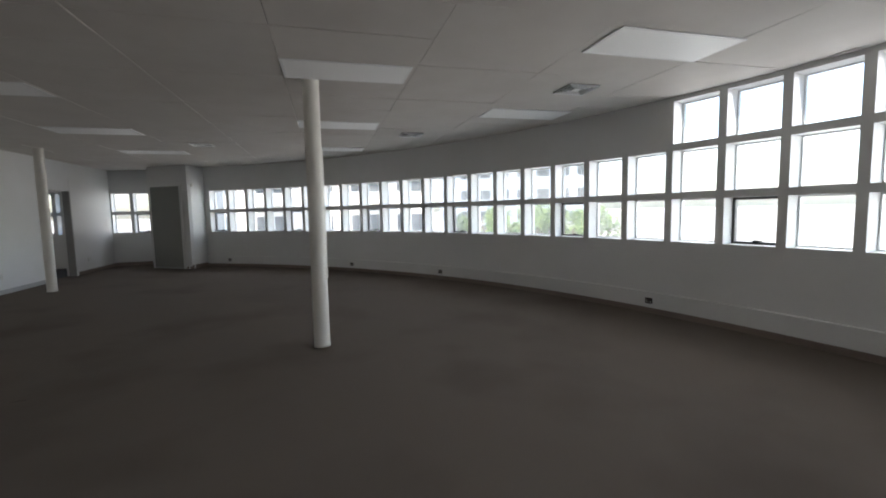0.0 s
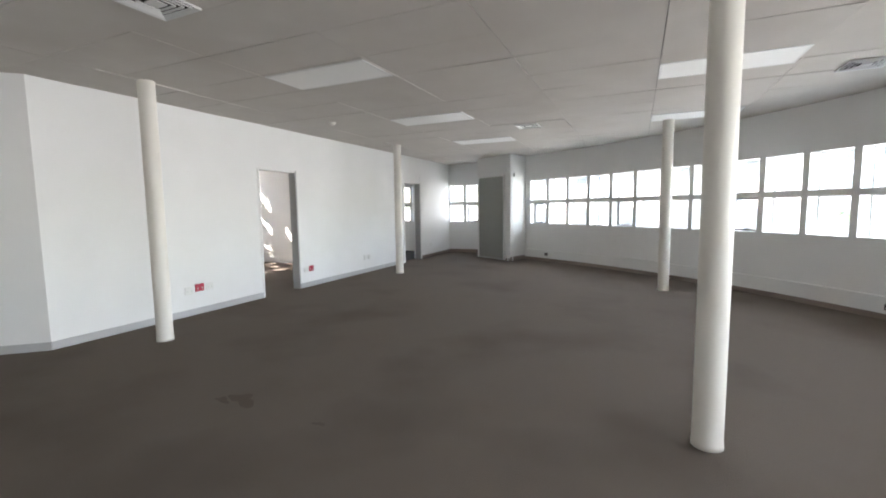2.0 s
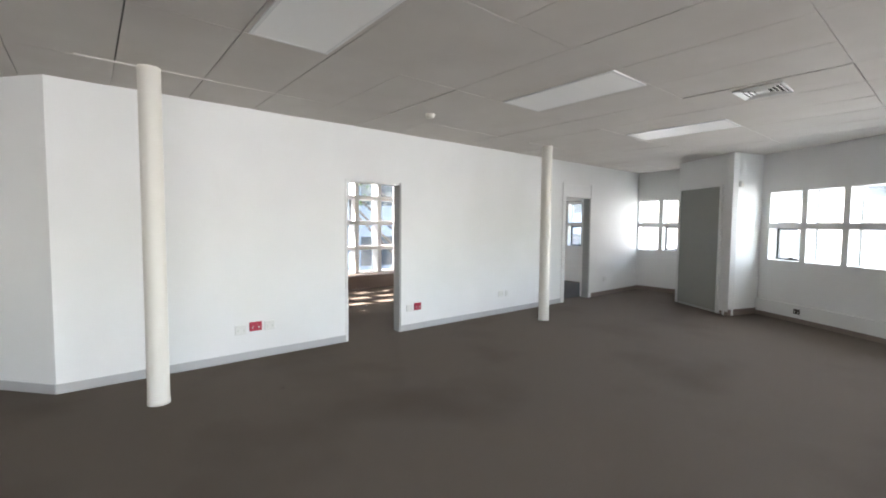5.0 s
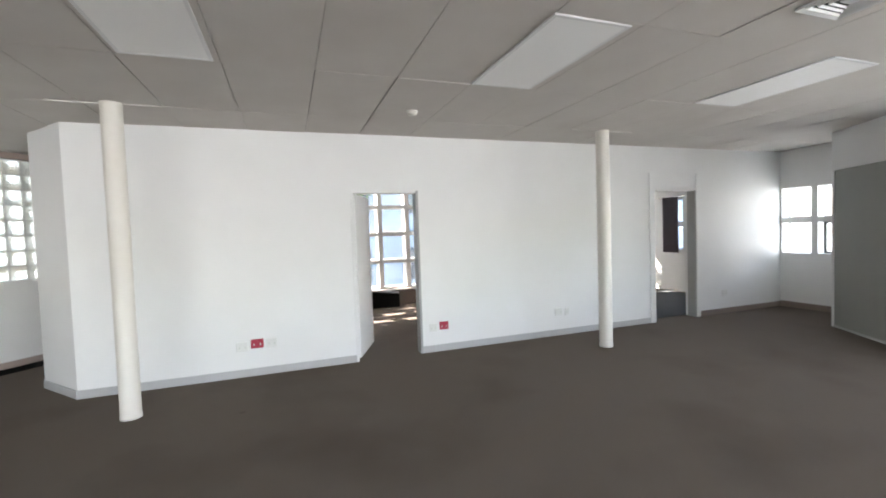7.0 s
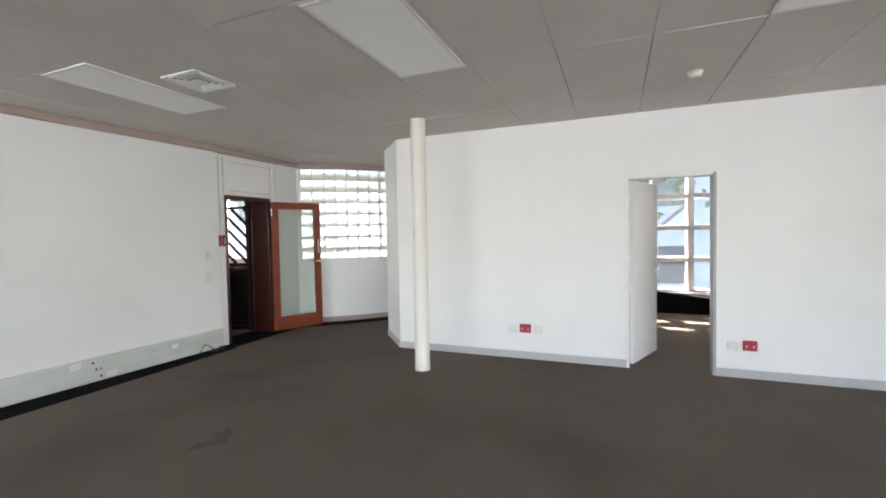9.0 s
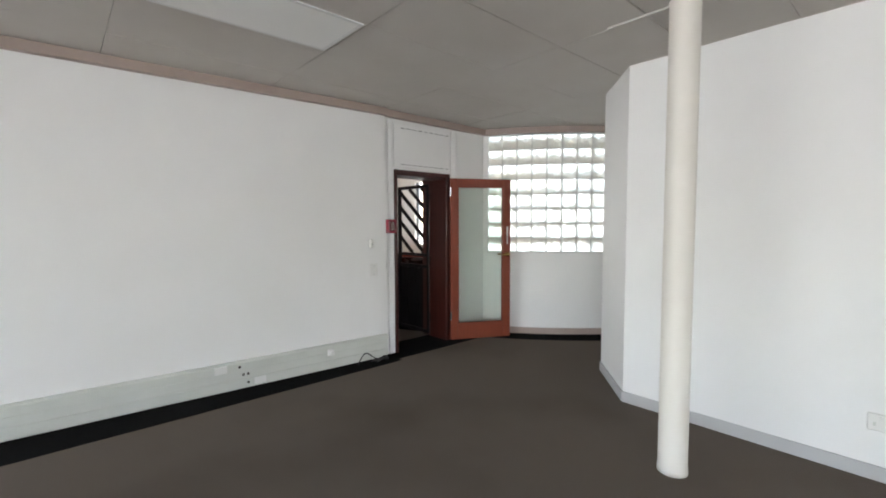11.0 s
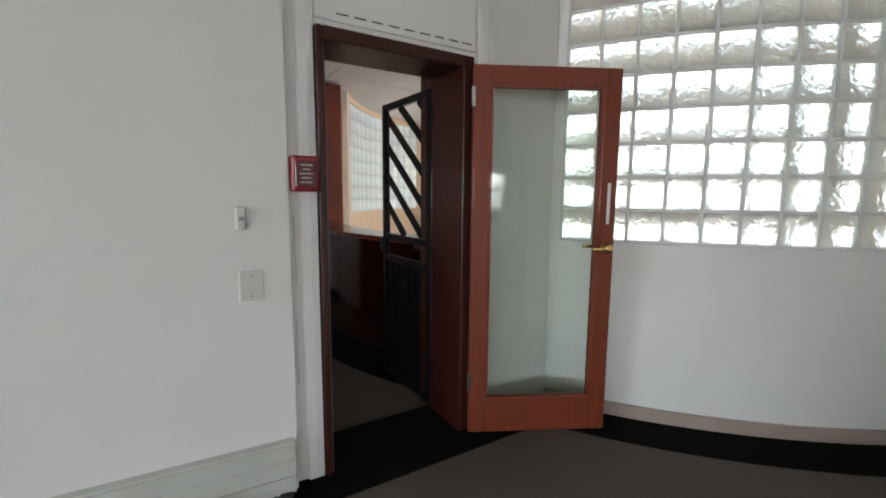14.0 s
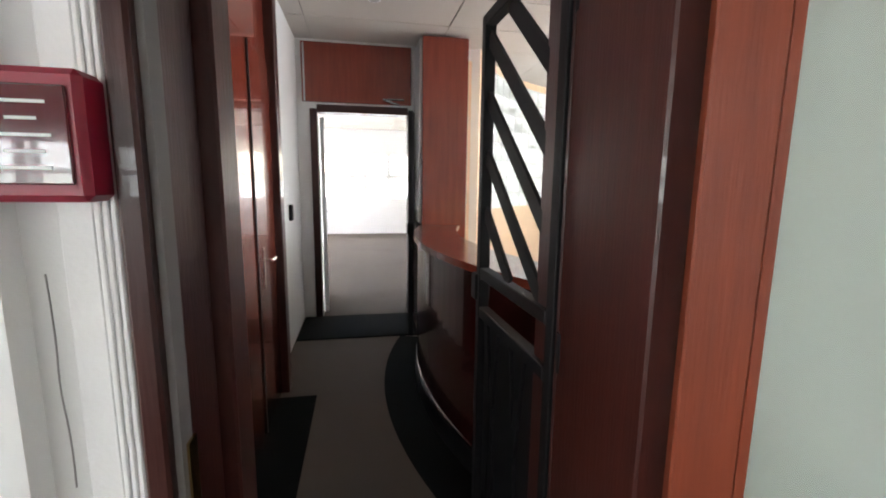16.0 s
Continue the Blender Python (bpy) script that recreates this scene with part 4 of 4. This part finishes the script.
NP = 4
for i in range(NP):
    a0 = ca0 + (ca1 - ca0) * i / NP
    a1 = ca0 + (ca1 - ca0) * (i + 1) / NP
    e = (a1 - a0) * 0.004
    part("front_panel", ring_bm(cr - 0.045, cr - 0.012, 0.12, 0.985, a0 + e, a1 - e, 8), M_COUNTER, c)
part("plinth", ring_bm(cr - 0.05, cr + 0.0, 0.002, 0.115, ca0, ca1), M_BLACK, c, "black recessed plinth")
part("ledge", ring_bm(cr - 0.30, cr + 0.012, 0.99, 1.025, ca0, ca1), M_WOODRED, c, "polished red-brown ledge")
part("trim_line", ring_bm(cr - 0.012, cr - 0.007, 0.125, 0.14, ca0, ca1), M_CHROME, c)

# mahogany panelling round the far door
pn = thing("mahogany_panelling", pose(0, -8.86, 0), "red mahogany panel wall around the far doorway", "panelling")
part("over_door_panel", boxes((-0.20, 0.83, 0.001, 0.03, 2.12, 2.66), bevel=0.003), M_WOODRED, pn)
part("side_panel", boxes((-0.68, -0.26, 0.001, 0.42, 0.002, 2.66), bevel=0.004), M_WOODRED, pn)
part("pale_strip", boxes((-0.258, -0.235, 0.001, 0.40, 1.0, 2.64)), M_SKIRT, pn)
part("pale_strip", boxes((0.80, 0.815, 0.0305, 0.036, 2.12, 2.64)), M_SKIRT, pn)
part("edge_trim", boxes((-0.74, -0.682, 0.001, 0.30, 0.002, 2.5)), M_ORANGE, pn)
ff = thing("far_door_frame", pose(0.265, -8.86, 0), "dark grey-brown steel frame of the far doorway", "door frame")
part("jamb", boxes((0.435, 0.50, -0.15, 0.03, 0.001, 2.06), bevel=0.004), M_WOODDARK, ff)
part("jamb", boxes((-0.50, -0.435, -0.15, 0.03, 0.001, 2.06), bevel=0.004), M_WOODDARK, ff)
part("head", boxes((-0.435, 0.435, -0.15, 0.03, 2.03, 2.10), bevel=0.004), M_WOODDARK, ff)
dc = thing("door_closer", pose(-0.08, -8.83, 2.12), "pale metal door closer arm above the far doorway", "door closer")
bm = bmesh.new()
rod(bm, (0, 0.0, 0.0), (0.16, 0.10, 0.03), 0.009, 8)
rod(bm, (0.16, 0.10, 0.03), (-0.04, 0.12, 0.03), 0.009, 8)
part("arm", bm, M_CHROME, dc)
leaf("white_door", (0.67, -9.02), -82, 0.80, 2.0, M_WALL, "white far office door standing open")
for x0, x1, y0, y1 in ((-0.20, 0.87, -8.84, -8.18), (0.60, 0.87, -7.15, -5.4)):
    mt = boxes((x0, x1, y0, y1, 0.0005, 0.012), bevel=0.003)
    tagged(part("floor_mat", mt, M_BLACK_CARPET, None), "black floor mat on the lobby carpet", "mat", "lobby mats")
bm = ring_bm(cr + 0.0, cr + 0.22, 0.0005, 0.006, ca0, ca1)
structure("floor_border_counter", bm, M_BLACK_CARPET, "black carpet border along the reception counter", "carpet")

# dark timber doors on the lobby's east wall
ld = thing("mahogany_door", pose(0.88, -6.78, 0), "dark mahogany door with pale lever handle in the lobby", "door")
part("frame", boxes((-0.10, -0.001, -0.55, -0.45, 0.001, 2.66), bevel=0.004), M_WOODDARK, ld)
part("frame", boxes((-0.10, -0.001, 0.52, 0.62, 0.001, 2.66), bevel=0.004), M_WOODDARK, ld)
part("door_leaf", boxes((-0.055, -0.004, -0.449, 0.035, 0.02, 2.05), bevel=0.003), M_WOODRED, ld)
part("door_leaf", boxes((-0.055, -0.004, 0.04, 0.519, 0.02, 2.05), bevel=0.003), M_WOODRED, ld)
part("over_panel", boxes((-0.045, -0.004, -0.449, 0.519, 2.06, 2.66), bevel=0.003), M_WOODRED, ld)
bm = bmesh.new()
box(bm, -0.062, -0.055, -0.12, -0.08, 0.80, 1.02, bevel=0.002)
rod(bm, (-0.06, -0.10, 0.95), (-0.10, -0.10, 0.95), 0.008, 8)
rod(bm, (-0.10, -0.10, 0.95), (-0.10, -0.20, 0.95), 0.008, 8)
part("door_handle", bm, M_CHROME, ld)
part("cover_strip", boxes((-0.062, -0.0555, 0.025, 0.05, 0.02, 2.05)), M_BLACK, ld)
bx = thing("wall_box", pose(0.88, -8.15, 1.12), "small black access keypad on the lobby wall", "keypad")
part("housing", boxes((-0.03, -0.0005, -0.035, 0.035, -0.065, 0.065), bevel=0.006), M_BLACK, bx)
part("keys", boxes((-0.033, -0.0305, -0.02, 0.02, -0.04, 0.02), bevel=0.001), M_DARKPLATE, bx)

# far office dado and windows' rail
strip("trim_far_dado", (-3.5, -16.0), (4.1, -16.0), 0.05, 0.06, M_SKIRT_BROWN, "dark sill rail below the far windows", 0.84)
# Unseen window, added so that light reaches the lobby and its glass blocks.
pw = thing("added_lobby_window", pose(-3.5, -4.5, 0.95), "wide framed window, added unseen to let daylight into the lobby", "window")
for i in range(6):
    y = -i * 1.08
    part("mullion", boxes((-0.12, -0.06, y - 0.03, y + 0.03, 0, 1.55)), M_STEEL, pw)
lp = part("pane", boxes((-0.095, -0.09, -5.40, 0, 0.0, 1.55)), M_GLASS, pw)
lp.visible_shadow = False

# ---- rooms behind the partition ----
bl = thing("window_bench", pose(-4.2, 0, 0), "low dark bench ledge under the office windows", "ledge")
part("top", boxes((0.001, 0.42, -2.6, 3.585, 0.26, 0.30), bevel=0.004), M_SKIRT_BROWN, bl)
part("front", boxes((0.36, 0.38, -2.6, 3.585, 0.001, 0.259)), M_SKIRT_BROWN, bl)
bk = thing("black_box", pose(-3.62, 0.95, 0), "low black box with a sloping lid before the office windows", "box")
bm = bmesh.new()
vs = box(bm, -0.12, 0.12, -0.45, 0.45, 0.001, 0.36)
for v in vs:
    if v.co.z > 0.1 and v.co.y > 0:
        v.co.z = 0.25
bmesh.ops.bevel(bm, geom=bm.edges[:], offset=0.01, segments=1, affect='EDGES')
part("body", bm, M_BLACK_CARPET, bk)
bm = bmesh.new()
bar_m = Matrix.Translation((0, 0, 0.316)) @ Matrix.Rotation(-math.atan2(0.11, 0.9), 4, 'X')
box(bm, -0.13, 0.13, -0.46, 0.46, 0.0, 0.022, bevel=0.005, m=bar_m)
part("lid", bm, M_BLACK, bk)
cu = thing("curtain", pose(-2.45, 7.36, 0.9), "gathered grey-purple curtain hanging beside the window", "curtain")
bm = bmesh.new()
n = 36
rows_ = [[bm.verts.new((0.42 * i / n, 0.022 * math.sin(i * 1.15) - 0.02, z)) for i in range(n + 1)] for z in (-0.03, 0.6, 1.2)]
for a, b in zip(rows_, rows_[1:]):
    for i in range(n):
        bm.faces.new((a[i], a[i + 1], b[i + 1], b[i]))
co = part("cloth", bm, M_CURTAIN, cu, smooth=True)
sol = co.modifiers.new("thickness", 'SOLIDIFY')
sol.thickness = 0.004
bm = bmesh.new()
rod(bm, (-0.1, -0.02, 1.2), (1.3, -0.02, 1.2), 0.012, 8)
for x in (-0.08, 1.28):
    box(bm, x - 0.01, x + 0.01, -0.03, 0.0605, 1.185, 1.215)
part("rail", bm, M_CHROME, cu)
dp = boxes((-2.6, -0.2, 4.2, 7.3, 0.0005, 0.008), bevel=0.002)
structure("floor_carpet_room", dp, nmat("dark_blue_grey_carpet", (0.055, 0.06, 0.062), 0.95, scale=160, bump=0.5, bump_scale=300), "dark blue-grey carpet in the end office", "carpet")

# carpet stains with outlines of their own
rs = random.Random(11)
for x, y, s in ((2.75, -2.80, 0.20), (2.62, -2.86, 0.10), (3.51, -2.87, 0.06), (1.05, -1.15, 0.05)):
    bm = bmesh.new()
    n = 22
    ph = [rs.uniform(0, 6.28) for _ in range(3)]
    vs = []
    for i in range(n):
        a = 2 * math.pi * i / n
        rr = s * (0.6 + 0.22 * math.sin(2 * a + ph[0]) + 0.16 * math.sin(3 * a + ph[1]) + 0.12 * math.sin(5 * a + ph[2]))
        vs.append(bm.verts.new((x + rr * math.cos(a), y + 0.6 * rr * math.sin(a), 0.0012)))
    bm.faces.new(vs)
    structure("floor_stain", bm, M_STAIN, "dark worn stain on the carpet", "stain")


# ---- outside ----
def building(x, y, rz, w, d, floors, mat, label, fh=3.0, cols=6, bay=True):
    b = thing("building", pose(x, y, -4.2, 0, 0, rz), label, "building")
    hgt = floors * fh + 0.8
    bm = bmesh.new()
    box(bm, -w / 2, w / 2, -d / 2, d / 2, 0, hgt)
    part("wall", bm, mat, b)
    part("roof", boxes((-w / 2 - .3, w / 2 + .3, -d / 2 - .3, d / 2 + .3, hgt, hgt + 0.35)), M_ROOFSHEET, b)
    for f in range(floors):
        for i in range(cols):
            x0 = -w / 2 + (i + 0.5) * w / cols
            ww = w / cols * 0.3
            wn_ = part("window", boxes((x0 - ww, x0 + ww, -d / 2 - 0.03, -d / 2 - 0.005, f * fh + 1.1, f * fh + 2.4)), M_BLDG_WIN, b)
            if bay and i % 2:
                part("balcony", boxes((x0 - ww * 1.3, x0 + ww * 1.3, -d / 2 - 1.1, -d / 2 - 0.04, f * fh + 0.2, f * fh + 1.0)), mat, b)
    return b


building(6, 31, -8, 17, 9, 4, M_OUT, "cream plastered apartment block with balconies", cols=5)
building(35, 56, -30, 22, 12, 5, M_BLDG_BLUE, "blue-grey office block in the distance", cols=8, bay=False)
building(26, 30, -32, 13, 7, 1, M_OUT, "low pale house with a sheet roof", cols=4, bay=False)
building(-16, 3, 90, 44, 8, 4, M_FACADE, "blue-grey neighbouring building behind trees", fh=2.7, cols=14, bay=False)


def tree(x, y, hgt, seed, low=0.48):
    rg = random.Random(seed)
    t = thing("tree", pose(x, y, -4.2), "leafy green garden tree with an uneven crown", "tree", "trees")
    bm = bmesh.new()
    lathe(bm, [(0.22, 0), (0.16, hgt * 0.25), (0.11, hgt * 0.5), (0.04, hgt * 0.8)], 8)
    for i in range(6):
        a = rg.uniform(0, 6.28)
        z = hgt * rg.uniform(0.35, 0.6)
        rod(bm, (0, 0, z), (math.cos(a) * hgt * .25, math.sin(a) * hgt * .25, z + hgt * .22), 0.05, 6)
    part("trunk", bm, M_BARK, t)
    clumps = []
    for i in range(16):
        a, q = rg.uniform(0, 6.28), rg.uniform(0.1, 1) ** 0.5
        clumps.append((math.cos(a) * q * hgt * .34, math.sin(a) * q * hgt * .34, hgt * rg.uniform(low, .95), hgt * rg.uniform(.08, .16)))
    vs, fs = [], []
    for i in range(2600):
        cx_, cy_, cz_, cr_ = rg.choice(clumps)
        d = Vector((rg.gauss(0, 1), rg.gauss(0, 1), rg.gauss(0, .8))).normalized() * cr_ * rg.uniform(.4, 1.05)
        p = Vector((cx_, cy_, cz_)) + d
        u = Vector((rg.gauss(0, 1), rg.gauss(0, 1), rg.gauss(0, 1))).normalized()
        v = u.orthogonal().normalized()
        s = rg.uniform(.09, .17)
        k = len(vs)
        vs += [p + u * s, p + v * s * .55, p - u * s, p - v * s * .55]
        fs.append((k, k + 1, k + 2, k + 3))
    me = bpy.data.meshes.new("crown")
    me.from_pydata([tuple(q) for q in vs], [], fs)
    me.materials.append(M_LEAF)
    cr_ob = new("crown", me)
    cr_ob.parent = t


for i, (x, y, hh) in enumerate(((20.6, 16.9, 5.4), (21.8, 23.2, 5.8), (18.0, 20.6, 5.0), (18.4, 27.0, 6.2), (24.5, 19.5, 5.2), (-10.6, -0.4, 10.2), (-10.9, 8.5, 10.2))):
    tree(x, y, hh, 20 + i, 0.70 if hh > 9 else 0.48)


def car(x, y, rz, mat, label):
    c = thing("parked_car", pose(x, y, -4.2, 0, 0, rz), label, "car", "parked cars")
    bm = bmesh.new()
    prof = [(-2.1, .35), (-2.1, .8), (-1.9, .95), (-1.2, 1.0), (-0.7, 1.42), (0.7, 1.45), (1.3, 1.02), (2.0, .88), (2.15, .6), (2.1, .35)]
    L_ = [bm.verts.new((px, -0.82, pz)) for px, pz in prof]
    R_ = [bm.verts.new((px, 0.82, pz)) for px, pz in prof]
    bm.faces.new(L_)
    bm.faces.new(list(reversed(R_)))
    for i in range(len(prof)):
        j = (i + 1) % len(prof)
        bm.faces.new((L_[i], R_[i], R_[j], L_[j]))
    bmesh.ops.recalc_face_normals(bm, faces=bm.faces)
    part("body", bm, mat, c)
    for s in (-1, 1):
        bm = bmesh.new()
        vs = [bm.verts.new((px, s * 0.825, pz)) for px, pz in ((-1.1, 1.0), (-.65, 1.36), (.65, 1.38), (1.15, 1.02))]
        bm.faces.new(vs if s < 0 else list(reversed(vs)))
        part("side_glass", bm, M_BLDG_WIN, c)
        for wx in (-1.3, 1.35):
            bm = bmesh.new()
            rod(bm, (wx, s * 0.68, .32), (wx, s * 0.86, .32), .32, 18)
            wh = part("wheel", bm, M_TYRE, c)
            bm = bmesh.new()
            rod(bm, (wx, s * 0.861, .32), (wx, s * 0.87, .32), .19, 14)
            part("rim", bm, M_CHROME, wh)


car(17.4, 17.5, 70, M_CARPAINT, "silver car parked in the yard outside")
car(16.2, 22.5, 60, nmat("white_car_paint", (0.7, 0.7, 0.7), 0.25, coat=0.5), "white car parked in the yard outside")
car(19.2, 14.6, 75, M_CARPAINT, "silver car parked in the yard outside")
